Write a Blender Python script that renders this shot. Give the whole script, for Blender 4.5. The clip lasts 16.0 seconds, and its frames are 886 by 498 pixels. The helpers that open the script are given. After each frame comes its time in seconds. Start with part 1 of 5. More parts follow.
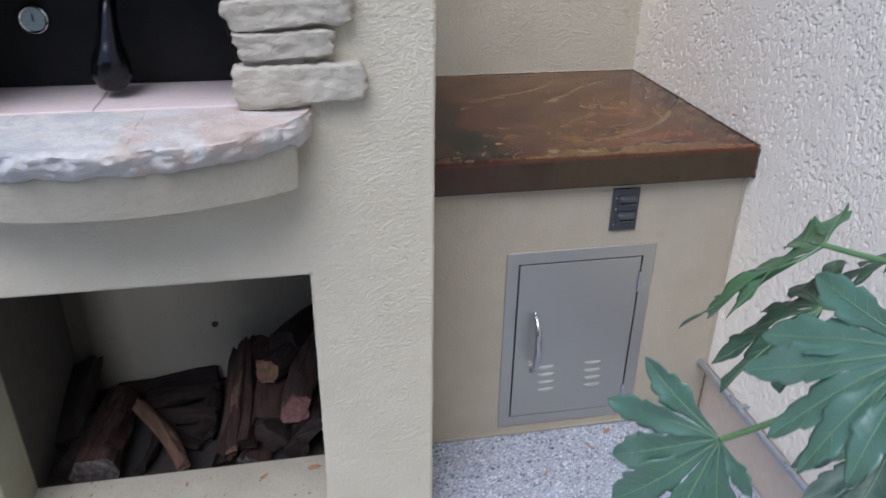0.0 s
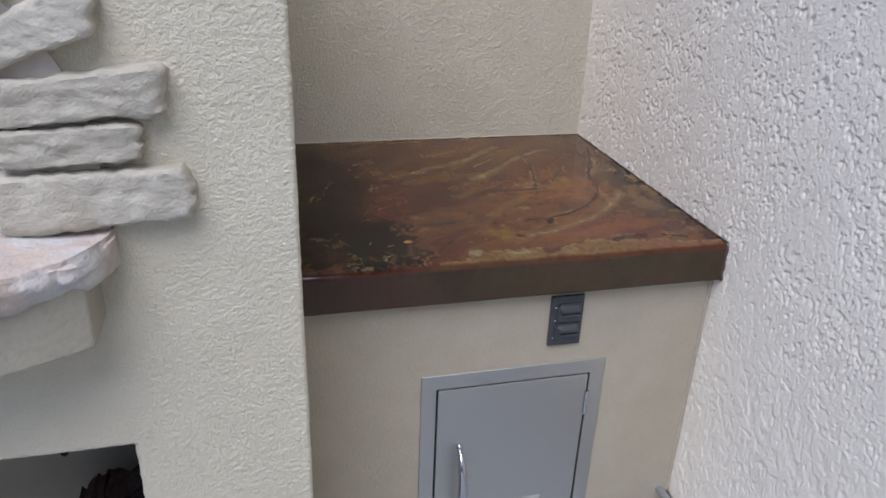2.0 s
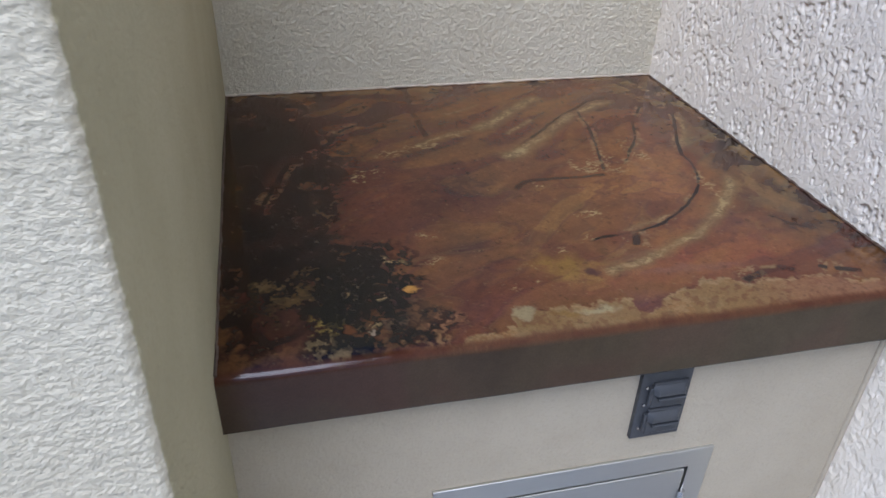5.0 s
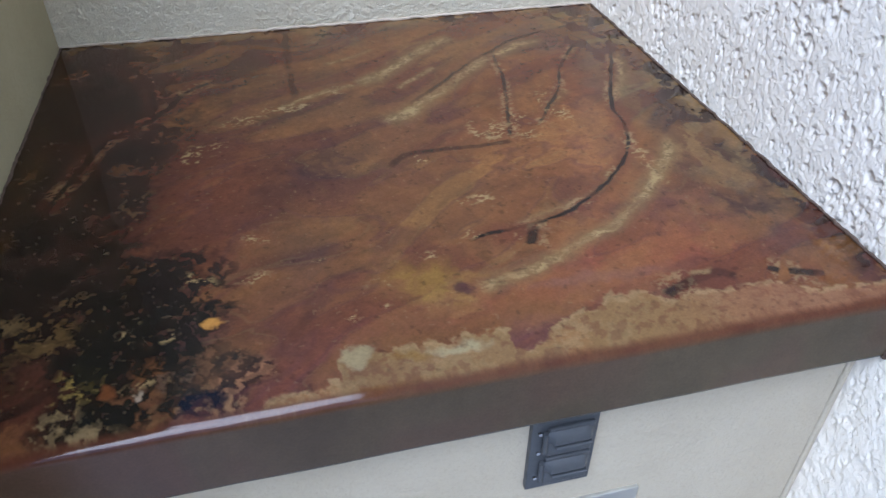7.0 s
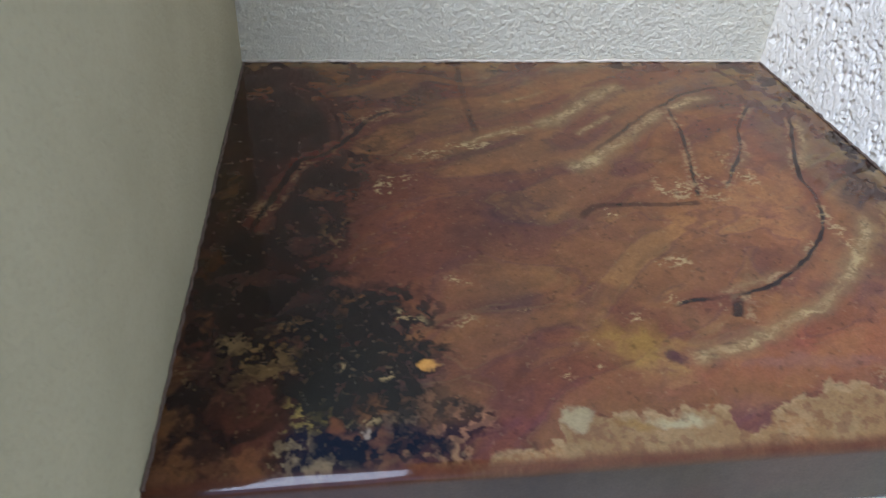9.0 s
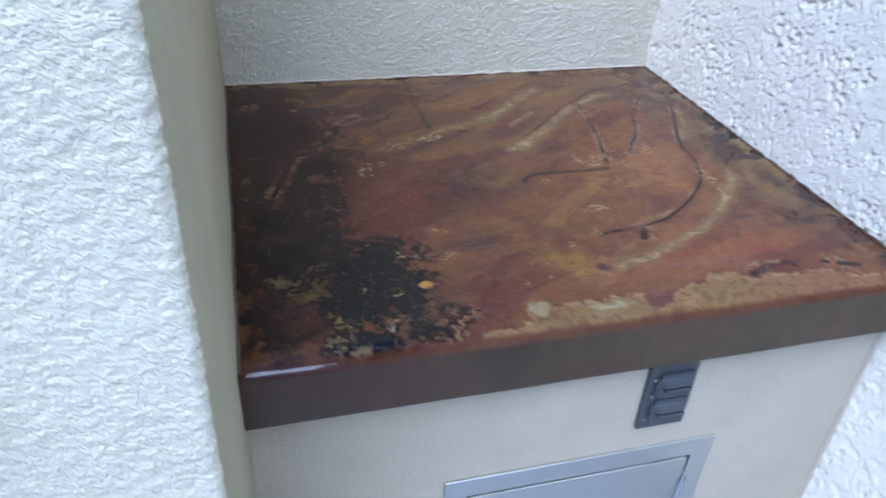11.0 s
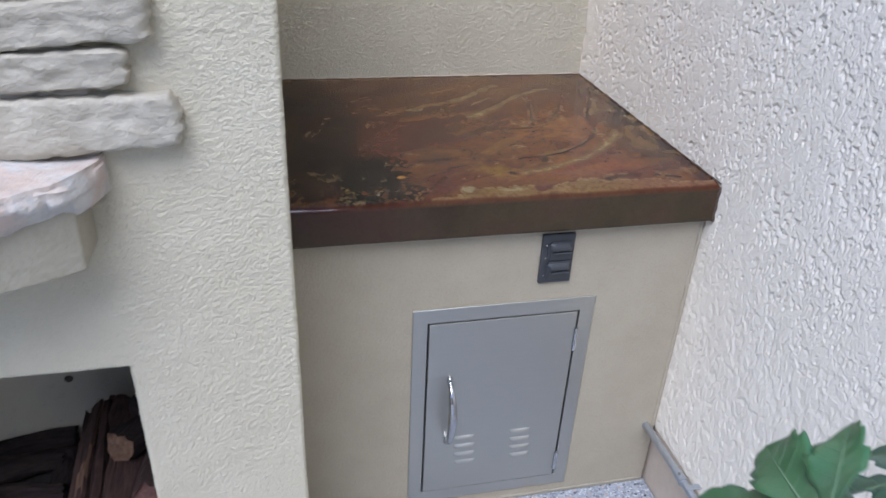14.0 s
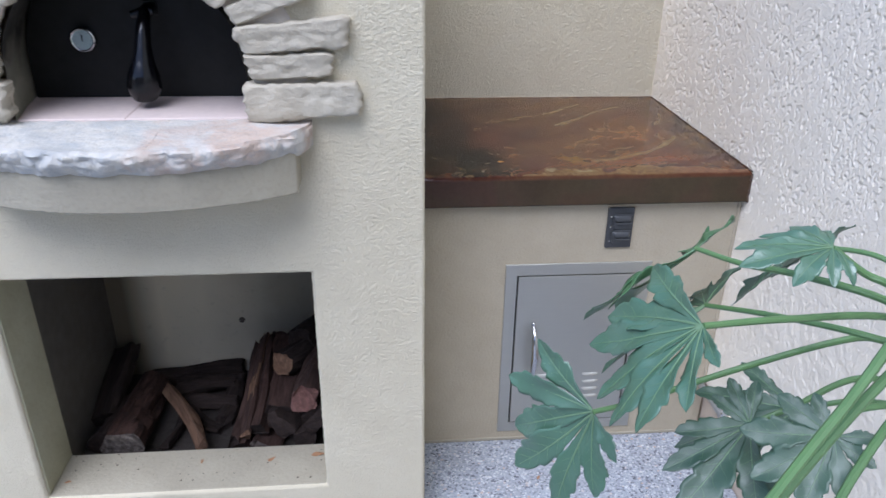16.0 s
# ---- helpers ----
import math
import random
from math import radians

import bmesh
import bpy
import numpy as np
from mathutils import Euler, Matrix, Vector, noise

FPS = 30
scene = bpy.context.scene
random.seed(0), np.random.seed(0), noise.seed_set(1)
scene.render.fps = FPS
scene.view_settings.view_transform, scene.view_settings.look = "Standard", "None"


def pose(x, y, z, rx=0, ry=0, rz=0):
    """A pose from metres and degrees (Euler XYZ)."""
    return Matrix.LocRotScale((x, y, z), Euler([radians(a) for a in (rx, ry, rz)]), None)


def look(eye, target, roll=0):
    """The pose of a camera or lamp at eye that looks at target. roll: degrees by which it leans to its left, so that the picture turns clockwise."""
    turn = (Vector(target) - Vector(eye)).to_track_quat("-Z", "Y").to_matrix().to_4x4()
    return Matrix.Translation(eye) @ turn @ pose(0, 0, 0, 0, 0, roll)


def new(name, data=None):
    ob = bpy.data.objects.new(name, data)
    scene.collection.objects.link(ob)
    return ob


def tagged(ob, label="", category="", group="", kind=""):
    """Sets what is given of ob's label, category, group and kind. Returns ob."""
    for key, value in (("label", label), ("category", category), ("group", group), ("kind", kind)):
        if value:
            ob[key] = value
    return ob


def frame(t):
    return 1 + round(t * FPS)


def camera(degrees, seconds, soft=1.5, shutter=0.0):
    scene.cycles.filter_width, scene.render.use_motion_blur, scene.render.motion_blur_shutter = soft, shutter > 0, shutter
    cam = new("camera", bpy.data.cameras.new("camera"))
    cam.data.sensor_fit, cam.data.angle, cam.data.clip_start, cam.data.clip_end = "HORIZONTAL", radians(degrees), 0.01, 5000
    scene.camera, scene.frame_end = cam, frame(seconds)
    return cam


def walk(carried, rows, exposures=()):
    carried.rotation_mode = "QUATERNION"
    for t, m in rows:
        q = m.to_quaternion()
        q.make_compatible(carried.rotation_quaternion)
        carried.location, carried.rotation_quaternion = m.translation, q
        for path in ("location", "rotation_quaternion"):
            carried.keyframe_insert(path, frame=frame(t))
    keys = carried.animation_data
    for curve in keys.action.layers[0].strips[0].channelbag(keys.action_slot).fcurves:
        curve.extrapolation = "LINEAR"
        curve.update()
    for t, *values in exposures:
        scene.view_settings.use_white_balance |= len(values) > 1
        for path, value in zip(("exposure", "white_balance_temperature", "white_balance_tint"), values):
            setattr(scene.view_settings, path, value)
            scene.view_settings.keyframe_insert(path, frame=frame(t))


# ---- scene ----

# ---------------------------------------------------------------- camera
cam = camera(62.0, 16.0, soft=1.5, shutter=0.4)
PATH = [
    (0, (0.07, 0.044, 1.483), (0.402, 1.787, 0.56), 0.8),
    (0.5, (0.133, 0.143, 1.482), (0.521, 1.889, 0.588), 1.1),
    (1, (0.217, 0.212, 1.498), (0.575, 1.977, 0.629), 1.5),
    (1.5, (0.246, 0.3, 1.495), (0.626, 2.065, 0.632), 2.1),
    (2, (0.265, 0.433, 1.483), (0.717, 2.185, 0.631), 2.2),
    (2.5, (0.265, 0.511, 1.483), (0.701, 2.244, 0.586), 2.4),
    (3, (0.252, 0.573, 1.47), (0.647, 2.314, 0.568), 2.4),
    (3.5, (0.285, 0.708, 1.454), (0.689, 2.427, 0.516), 2.3),
    (5.8, (0.469, 1.131, 1.359), (0.863, 2.714, 0.201), 1.9),
    (6, (0.497, 1.152, 1.353), (0.876, 2.721, 0.173), 1.6),
    (6.5, (0.565, 1.191, 1.338), (0.945, 2.731, 0.121), 1.2),
    (7, (0.615, 1.225, 1.332), (0.996, 2.749, 0.094), 0.4),
    (7.5, (0.63, 1.255, 1.326), (1.027, 2.765, 0.076), 1.0),
    (8, (0.59, 1.284, 1.33), (0.939, 2.808, 0.084), 2.1),
    (8.5, (0.531, 1.293, 1.339), (0.789, 2.835, 0.092), 2.9),
    (8.7, (0.504, 1.288, 1.344), (0.746, 2.846, 0.115), 3.6),
    (10.8, (0.336, 1.081, 1.41), (0.743, 2.671, 0.268), 2.7),
    (11, (0.342, 1.042, 1.407), (0.814, 2.634, 0.292), 3.4),
    (11.5, (0.368, 0.961, 1.409), (0.92, 2.546, 0.32), 3.4),
    (12, (0.385, 0.852, 1.432), (0.883, 2.454, 0.343), 3.5),
    (12.5, (0.337, 0.755, 1.447), (0.81, 2.391, 0.398), 4.5),
    (13, (0.294, 0.649, 1.464), (0.759, 2.316, 0.461), 3.2),
    (13.5, (0.261, 0.54, 1.474), (0.782, 2.191, 0.473), 3.0),
    (14, (0.293, 0.404, 1.475), (0.711, 2.094, 0.49), 2.9),
    (14.5, (0.302, 0.261, 1.488), (0.553, 1.991, 0.517), 2.6),
    (15, (0.281, 0.136, 1.504), (0.475, 1.903, 0.588), 1.5),
    (15.5, (0.239, -0.011, 1.508), (0.453, 1.759, 0.602), 1.7),
    (16, (0.21, -0.115, 1.515), (0.373, 1.678, 0.644), 0.8),
]

EXPOSURES = [(0.0, 0.50, 5600, 16), (3.5, 0.50, 5600, 16), (6.0, 1.12, 5080, 13), (7.0, 1.22, 5000, 11), (8.5, 1.26, 5000, 10), (11.0, 1.26, 4580, 11), (12.5, 1.04, 5180, 16), (14.0, 0.75, 5450, 15), (16.0, 0.78, 5500, 15)]
walk(cam, [(t, look(eye, target, roll)) for t, eye, target, roll in PATH], EXPOSURES)

# ---------------------------------------------------------------- light
SUN_ELEV, SUN_TURN = 60.0, 211.0
world = bpy.data.worlds.new("sky")
scene.world = world
world.use_nodes = True
wn = world.node_tree
sky = wn.nodes.new("ShaderNodeTexSky")
sky.sky_type, sky.sun_disc = "NISHITA", False
sky.sun_elevation, sky.sun_rotation = radians(SUN_ELEV), radians(SUN_TURN)
sky.dust_density, sky.ozone_density = 1.5, 1.5
wn.links.new(sky.outputs[0], wn.nodes["Background"].inputs[0])
wn.nodes["Background"].inputs[1].default_value = 0.112
sun = new("sun", bpy.data.lights.new("sun", "SUN"))
sun.data.energy, sun.data.angle, sun.data.color = 2.15, radians(46), (1.0, 0.985, 0.97)
a, e = radians(SUN_TURN), radians(SUN_ELEV)
sun.matrix_world = look((0, 0, 5), (-math.sin(a) * math.cos(e), -math.cos(a) * math.cos(e), 5 - math.sin(e)))


# ---------------------------------------------------------------- material helpers
class Nodes:
    """A small builder for one node material."""

    def __init__(self, name, rough=0.6, metal=0.0, spec=0.5):
        self.mat = bpy.data.materials.new(name)
        self.mat.use_nodes = True
        self.t = self.mat.node_tree
        self.b = self.t.nodes["Principled BSDF"]
        self.b.inputs["Roughness"].default_value = rough
        self.b.inputs["Metallic"].default_value = metal
        self.b.inputs["Specular IOR Level"].default_value = spec
        self.co = self.t.nodes.new("ShaderNodeTexCoord").outputs["Object"]

    def put(self, socket, value):
        if isinstance(value, (int, float)):
            socket.default_value = value
        elif isinstance(value, tuple):
            socket.default_value = (*value, 1.0)[:4] if len(socket.default_value) == 4 else value
        else:
            self.t.links.new(value, socket)

    def stretch(self, sx, sy, sz, vec=None):
        n = self.t.nodes.new("ShaderNodeMapping")
        n.inputs["Scale"].default_value = (sx, sy, sz)
        self.put(n.inputs["Vector"], vec or self.co)
        return n.outputs[0]

    def noise(self, scale, detail=3, rough=0.55, dist=0.0, vec=None):
        n = self.t.nodes.new("ShaderNodeTexNoise")
        for k, v in (("Scale", scale), ("Detail", detail), ("Roughness", rough), ("Distortion", dist)):
            n.inputs[k].default_value = v
        self.put(n.inputs["Vector"], vec or self.co)
        return n.outputs["Fac"]

    def cells(self, scale, feature="F1", vec=None, out="Distance"):
        n = self.t.nodes.new("ShaderNodeTexVoronoi")
        n.feature = feature
        n.inputs["Scale"].default_value = scale
        self.put(n.inputs["Vector"], vec or self.co)
        return n.outputs[out]

    def ramp(self, fac, stops):
        n = self.t.nodes.new("ShaderNodeValToRGB")
        el = n.color_ramp.elements
        while len(el) < len(stops):
            el.new(0.5)
        for s, (p, c) in zip(el, stops):
            s.position = p
            s.color = (c, c, c, 1) if isinstance(c, (int, float)) else (*c, 1)
        self.put(n.inputs[0], fac)
        return n.outputs[0]

    def mix(self, fac, a, b, mode="MIX"):
        n = self.t.nodes.new("ShaderNodeMix")
        n.data_type, n.blend_type = "RGBA", mode
        self.put(n.inputs[0], fac)
        self.put(n.inputs[6], a)
        self.put(n.inputs[7], b)
        return n.outputs[2]

    def math(self, op, a, b=0.0):
        n = self.t.nodes.new("ShaderNodeMath")
        n.operation = op
        self.put(n.inputs[0], a)
        self.put(n.inputs[1], b)
        return n.outputs[0]

    def bump(self, height, dist, strength=1.0, normal=None):
        n = self.t.nodes.new("ShaderNodeBump")
        n.inputs["Strength"].default_value = strength
        n.inputs["Distance"].default_value = dist
        self.put(n.inputs["Height"], height)
        if normal is not None:
            self.put(n.inputs["Normal"], normal)
        return n.outputs[0]

    def random(self):
        return self.t.nodes.new("ShaderNodeObjectInfo").outputs["Random"]

    def attribute(self, name, out="Color"):
        n = self.t.nodes.new("ShaderNodeAttribute")
        n.attribute_name = name
        return n.outputs[out]

    def done(self, color=None, rough=None, normal=None, **more):
        if color is not None:
            self.put(self.b.inputs["Base Color"], color)
        if rough is not None:
            self.put(self.b.inputs["Roughness"], rough)
        if normal is not None:
            self.put(self.b.inputs["Normal"], normal)
        for k, v in more.items():
            self.put(self.b.inputs[k.replace("_", " ")], v)
        return self.mat


def stucco_fine(name, light, dark, scale=250.0, depth=0.0032):
    """Sand-finished stucco; its larger grains are geometry where the camera comes near."""
    n = Nodes(name, 0.88, spec=0.25)
    grit = n.noise(scale, 4, 0.65)
    grains = n.ramp(n.noise(scale * 0.55, 3, 0.6), [(0.36, 0.0), (0.64, 1.0)])
    big = n.noise(7, 4, 0.6)
    col = n.mix(n.ramp(big, [(0.3, 0.0), (0.7, 1.0)]), dark, light)
    col = n.mix(n.ramp(n.noise(scale * 0.7, 3, 0.6), [(0.30, 0.22), (0.50, 0.0)]), col, tuple(c * 0.72 for c in dark))
    nor = n.bump(grains, depth * 0.5, 0.7)
    nor = n.bump(grit, depth * 0.45, 0.8, nor)
    return n.done(col, None, nor)


def stucco_coarse(name, light, dark):
    n = Nodes(name, 0.85, spec=0.25)
    n.b.inputs["Specular IOR Level"].default_value = 0.05
    grit = n.noise(240, 4, 0.65)
    pits = n.ramp(n.noise(150, 3, 0.6), [(0.34, 0.0), (0.44, 1.0)])
    big = n.noise(5, 3)
    col = n.mix(big, dark, light)
    nor = n.bump(grit, 0.0014, 0.8)
    nor = n.bump(pits, 0.0007, 0.8, nor)
    return n.done(col, None, nor)


def rough_stone_mat(name, c1, c2, c3):
    n = Nodes(name, 0.9, spec=0.25)
    big = n.noise(14, 4, 0.6, 0.5)
    fine = n.noise(120, 4, 0.65)
    layers = n.noise(48, 4, 0.65, 0.6, n.stretch(0.7, 0.7, 1.3))
    col = n.mix(n.ramp(big, [(0.35, 0.0), (0.65, 1.0)]), c1, c2)
    col = n.mix(n.ramp(layers, [(0.5, 0.0), (0.75, 0.7)]), col, c3)
    col = n.mix(n.math("MULTIPLY", n.random(), 0.25), col, tuple(c * 0.8 for c in c3))
    nor = n.bump(n.noise(260, 3, 0.6), 0.0015, 0.7)
    nor = n.bump(fine, 0.003, 0.7, nor)
    nor = n.bump(layers, 0.004, 0.6, nor)
    return n.done(col, None, nor)


def plain(name, color, rough=0.5, metal=0.0, scale=60.0, vary=0.25, depth=0.0006, spec=0.5):
    n = Nodes(name, rough, metal, spec)
    f = n.noise(scale, 4)
    col = n.mix(f, tuple(c * (1 - vary) for c in color), tuple(min(1, c * (1 + vary)) for c in color))
    ro = n.ramp(n.noise(scale * 0.4, 3), [(0.3, max(0.02, rough - 0.08)), (0.7, min(1, rough + 0.1))])
    return n.done(col, ro, n.bump(n.noise(scale * 4, 2), depth, 0.5))


CREAM = stucco_fine("cream_stucco", (0.635, 0.575, 0.430), (0.585, 0.525, 0.385), 560, 0.0026)
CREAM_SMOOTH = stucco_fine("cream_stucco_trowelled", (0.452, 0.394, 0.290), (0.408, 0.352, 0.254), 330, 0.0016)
# Greyer plaster, further darkened for the shade below the shelf.
CORBEL = stucco_fine("grey_shaded_plaster", (0.385, 0.35, 0.265), (0.33, 0.298, 0.225), 160, 0.0022)
# Oven's side face: olive, and darkened so the colour carries that side's shade.
SIDE_SHADE = stucco_fine("olive_side_shade", (0.43, 0.385, 0.245), (0.38, 0.34, 0.21), 300, 0.0014)
# Darker olive copy of the cream stucco; holds the shade of the niche's jamb.
REVEAL_SHADE = stucco_fine("reveal_shade_plaster", (0.41, 0.39, 0.27), (0.35, 0.33, 0.22), 120, 0.0015)
PINK = stucco_coarse("beige_knockdown_stucco", (0.87, 0.795, 0.66), (0.82, 0.74, 0.605))
STEM = plain("painted_footing", (0.56, 0.465, 0.365), 0.8, 0, 40, 0.12, 0.001)
STONE = rough_stone_mat("sandstone", (0.42, 0.378, 0.295), (0.50, 0.457, 0.365), (0.345, 0.305, 0.232))
MORTAR = plain("pale_mortar", (0.50, 0.445, 0.375), 0.95, 0, 90, 0.1, 0.002)
# Dark tone of the niche linings; stands in for the shade inside the recess.
CAVITY_SHADE = plain("recess_shade_block", (0.085, 0.075, 0.060), 0.95, 0, 30, 0.3, 0.002)
# Bark dust made near-black, so that it includes the shadow on the niche floor.
LITTER_SHADE = plain("bark_dust_in_shade", (0.030, 0.024, 0.020), 0.95, 0, 70, 0.6, 0.006)


def sooty():
    n = Nodes("smoke_stained_plaster", 0.92, spec=0.2)
    up = n.t.nodes.new("ShaderNodeSeparateXYZ")
    n.put(up.inputs[0], n.co)
    edge = n.math("ADD", up.outputs[2], n.math("MULTIPLY", n.noise(11, 4), 0.16))
    col = n.mix(n.ramp(n.math("SUBTRACT", edge, 1.0), [(0.22, 0.0), (0.33, 1.0)]), (0.24, 0.23, 0.175), (0.030, 0.028, 0.024))
    col = n.mix(n.ramp(n.noise(45, 4), [(0.5, 0.0), (0.8, 0.5)]), col, (0.16, 0.15, 0.12))
    return n.done(col, None, n.bump(n.noise(60, 4), 0.003, 0.7))


SOOTY = sooty()


def sprayed():
    n = Nodes("oversprayed_shade_block", 0.95, spec=0.2)
    # Pale overspray in the middle; the dark surround paints in the recess's shade.
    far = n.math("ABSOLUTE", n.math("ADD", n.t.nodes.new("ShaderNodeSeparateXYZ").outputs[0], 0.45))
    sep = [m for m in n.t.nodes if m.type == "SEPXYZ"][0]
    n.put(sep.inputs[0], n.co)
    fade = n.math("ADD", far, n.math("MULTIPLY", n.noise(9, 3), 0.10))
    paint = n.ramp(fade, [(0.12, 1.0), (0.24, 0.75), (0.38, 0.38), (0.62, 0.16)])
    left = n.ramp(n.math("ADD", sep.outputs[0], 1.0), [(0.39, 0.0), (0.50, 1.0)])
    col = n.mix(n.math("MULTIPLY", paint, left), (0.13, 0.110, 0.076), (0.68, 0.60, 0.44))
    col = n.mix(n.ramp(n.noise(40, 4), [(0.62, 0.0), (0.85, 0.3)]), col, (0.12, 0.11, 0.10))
    return n.done(col, None, n.bump(n.noise(90, 3), 0.002, 0.5))


SPRAYED = sprayed()
BLACK_IRON = plain("black_iron", (0.006, 0.006, 0.005), 0.6, 0.0, 80, 0.3, spec=0.32)
BLACK_GLOSS = plain("black_enamel", (0.003, 0.003, 0.004), 0.16, 0.0, 80, 0.3, 0.0002, 0.38)
CHROME = plain("chrome", (0.55, 0.55, 0.56), 0.10, 1.0, 60, 0.05, 0.0002)
DIAL = plain("dial_face", (0.34, 0.42, 0.42), 0.3, 0.0, 60, 0.08, 0.0001)
BACKING_TAN = plain("unseen_tan_wall", (0.36, 0.31, 0.24), 0.9, 0, 6, 0.15, 0.002)
GAP = plain("dark_gap", (0.01, 0.01, 0.01), 0.8)
GALV = plain("galvanised_steel", (0.50, 0.53, 0.57), 0.35, 0.9, 45, 0.15)
PLASTIC = plain("grey_plastic", (0.045, 0.047, 0.05), 0.42, 0.0, 200, 0.12, 0.0003)
CAULK = plain("dirty_caulk", (0.44, 0.36, 0.27), 0.6, 0, 120, 0.3, 0.001)
SOIL = plain("garden_soil", (0.10, 0.08, 0.06), 0.95, 0, 8, 0.35, 0.01)


def steel():
    n = Nodes("brushed_stainless", 0.33, 0.95)
    streak = n.noise(40, 3, 0.6, 0, n.stretch(0.5, 1, 26))
    smudge = n.noise(9, 4, 0.6)
    col = n.mix(streak, (0.485, 0.475, 0.43), (0.58, 0.57, 0.515))
    ro = n.ramp(n.mix(0.5, streak, smudge), [(0.3, 0.30), (0.7, 0.46)])
    return n.done(col, ro, n.bump(streak, 0.0004, 0.25), Anisotropic=0.4)


STEEL = steel()


def bark(name, c1, c2):
    n = Nodes(name, 0.9, spec=0.2)
    grain = n.noise(60, 5, 0.65, 0.6, n.stretch(1, 1, 0.14))
    flakes = n.noise(24, 5, 0.7, 0.8, n.stretch(1, 1, 0.4))
    col = n.mix(n.ramp(grain, [(0.35, 0.0), (0.65, 1.0)]), c1, c2)
    col = n.mix(n.ramp(flakes, [(0.50, 0.0), (0.66, 0.65)]), col, tuple(0.45 * c for c in c1))
    col = n.mix(n.ramp(n.noise(13, 3), [(0.55, 0.0), (0.75, 0.45)]), col, tuple(min(1, 1.7 * c) for c in c2))
    col = n.mix(n.math("MULTIPLY", n.random(), 0.35), col, (0.050, 0.034, 0.029))
    return n.done(col, None, n.bump(flakes, 0.010, 0.8, n.bump(grain, 0.004, 0.8)))


BARK = bark("red_brown_bark", (0.018, 0.010, 0.008), (0.068, 0.037, 0.028))
BARK_DARK = bark("old_dark_wood", (0.010, 0.0075, 0.0065), (0.034, 0.024, 0.020))
SPLIT = bark("split_wood", (0.11, 0.060, 0.036), (0.23, 0.135, 0.08))
FRAYED = bark("frayed_grey_wood", (0.045, 0.036, 0.032), (0.17, 0.145, 0.125))
PINK_END = bark("sawn_pink_wood", (0.12, 0.055, 0.045), (0.24, 0.12, 0.10))


def leaf_mat(name, dark, light, dull=0.0):
    n = Nodes(name, 0.5, spec=0.85)
    f = n.noise(30, 3)
    col = n.mix(n.ramp(f, [(0.3, 0.0), (0.7, 1.0)]), dark, light)
    col = n.mix(n.math("MULTIPLY", n.random(), 0.5), col, tuple(c * 0.8 for c in dark))
    col = n.mix(n.ramp(n.noise(14, 4), [(0.58, 0.0), (0.75, 0.35)]), col, (0.12, 0.16, 0.13))
    return n.done(col, n.ramp(n.noise(60, 2), [(0.3, 0.30 + dull), (0.7, 0.46 + dull)]), n.bump(n.noise(90, 3), 0.0015, 0.5))


LEAF = leaf_mat("glossy_leaf", (0.058, 0.136, 0.078), (0.098, 0.190, 0.122))
# Darker copy of the leaf green, for leaves that stand in shade.
LEAF_SHADED = leaf_mat("shaded_leaf", (0.036, 0.084, 0.046), (0.062, 0.120, 0.070), 0.12)
# Brighter green copy; light coming through the blade is put into its colour.
LEAF_BACKLIT = leaf_mat("backlit_leaf", (0.040, 0.120, 0.045), (0.070, 0.180, 0.065))
VEIN = plain("pale_leaf_vein", (0.15, 0.24, 0.13), 0.5, 0, 100, 0.1)
PETIOLE = plain("green_stalk", (0.105, 0.200, 0.072), 0.42, 0, 40, 0.2)
TRUNK = plain("woody_stem", (0.16, 0.13, 0.08), 0.85, 0, 60, 0.3, 0.003)
DRY = plain("dry_leaf", (0.30, 0.16, 0.08), 0.8, 0, 90, 0.3)


def floor_mat():
    n = Nodes("exposed_aggregate", 0.75, spec=0.35)
    tone = n.cells(170, "F1", None, "Color")
    dist = n.cells(170)
    stain = n.noise(5, 4)
    g = n.ramp(tone, [(0.1, (0.09, 0.095, 0.11)), (0.4, (0.31, 0.33, 0.36)), (0.7, (0.47, 0.49, 0.51)), (0.95, (0.68, 0.70, 0.72))])
    col = n.mix(n.ramp(dist, [(0.35, 0.0), (0.6, 0.85)]), g, (0.33, 0.35, 0.385))
    col = n.mix(n.ramp(stain, [(0.4, 0.0), (0.75, 0.35)]), col, (0.22, 0.21, 0.20))
    return n.done(col, None, n.bump(n.ramp(dist, [(0.2, 1.0), (0.6, 0.0)]), 0.002, 0.6))


AGGREGATE = floor_mat()


def pebble_mat():
    n = Nodes("pebbles", 0.6, spec=0.4)
    isl = n.t.nodes.new("ShaderNodeNewGeometry").outputs["Random Per Island"]
    col = n.ramp(isl, [(0.0, (0.07, 0.07, 0.08)), (0.3, (0.20, 0.215, 0.245)), (0.6, (0.39, 0.405, 0.42)), (0.85, (0.57, 0.58, 0.58)), (1.0, (0.40, 0.30, 0.24))])
    return n.done(col)


PEBBLE = pebble_mat()


# ---------------------------------------------------------------- mesh helpers
def mesh_of(bm, name):
    bmesh.ops.recalc_face_normals(bm, faces=bm.faces)
    me = bpy.data.meshes.new(name)
    bm.to_mesh(me)
    bm.free()
    return me


def part(name, bm, material, parent=None, label="", smooth=False):
    me = bm if isinstance(bm, bpy.types.Mesh) else mesh_of(bm, name)
    if smooth:
        me.shade_smooth()
        me.set_sharp_from_angle(angle=radians(42))
    me.materials.append(material)
    ob = new(name, me)
    ob.parent = parent
    if label:
        ob["label"] = label
    return ob


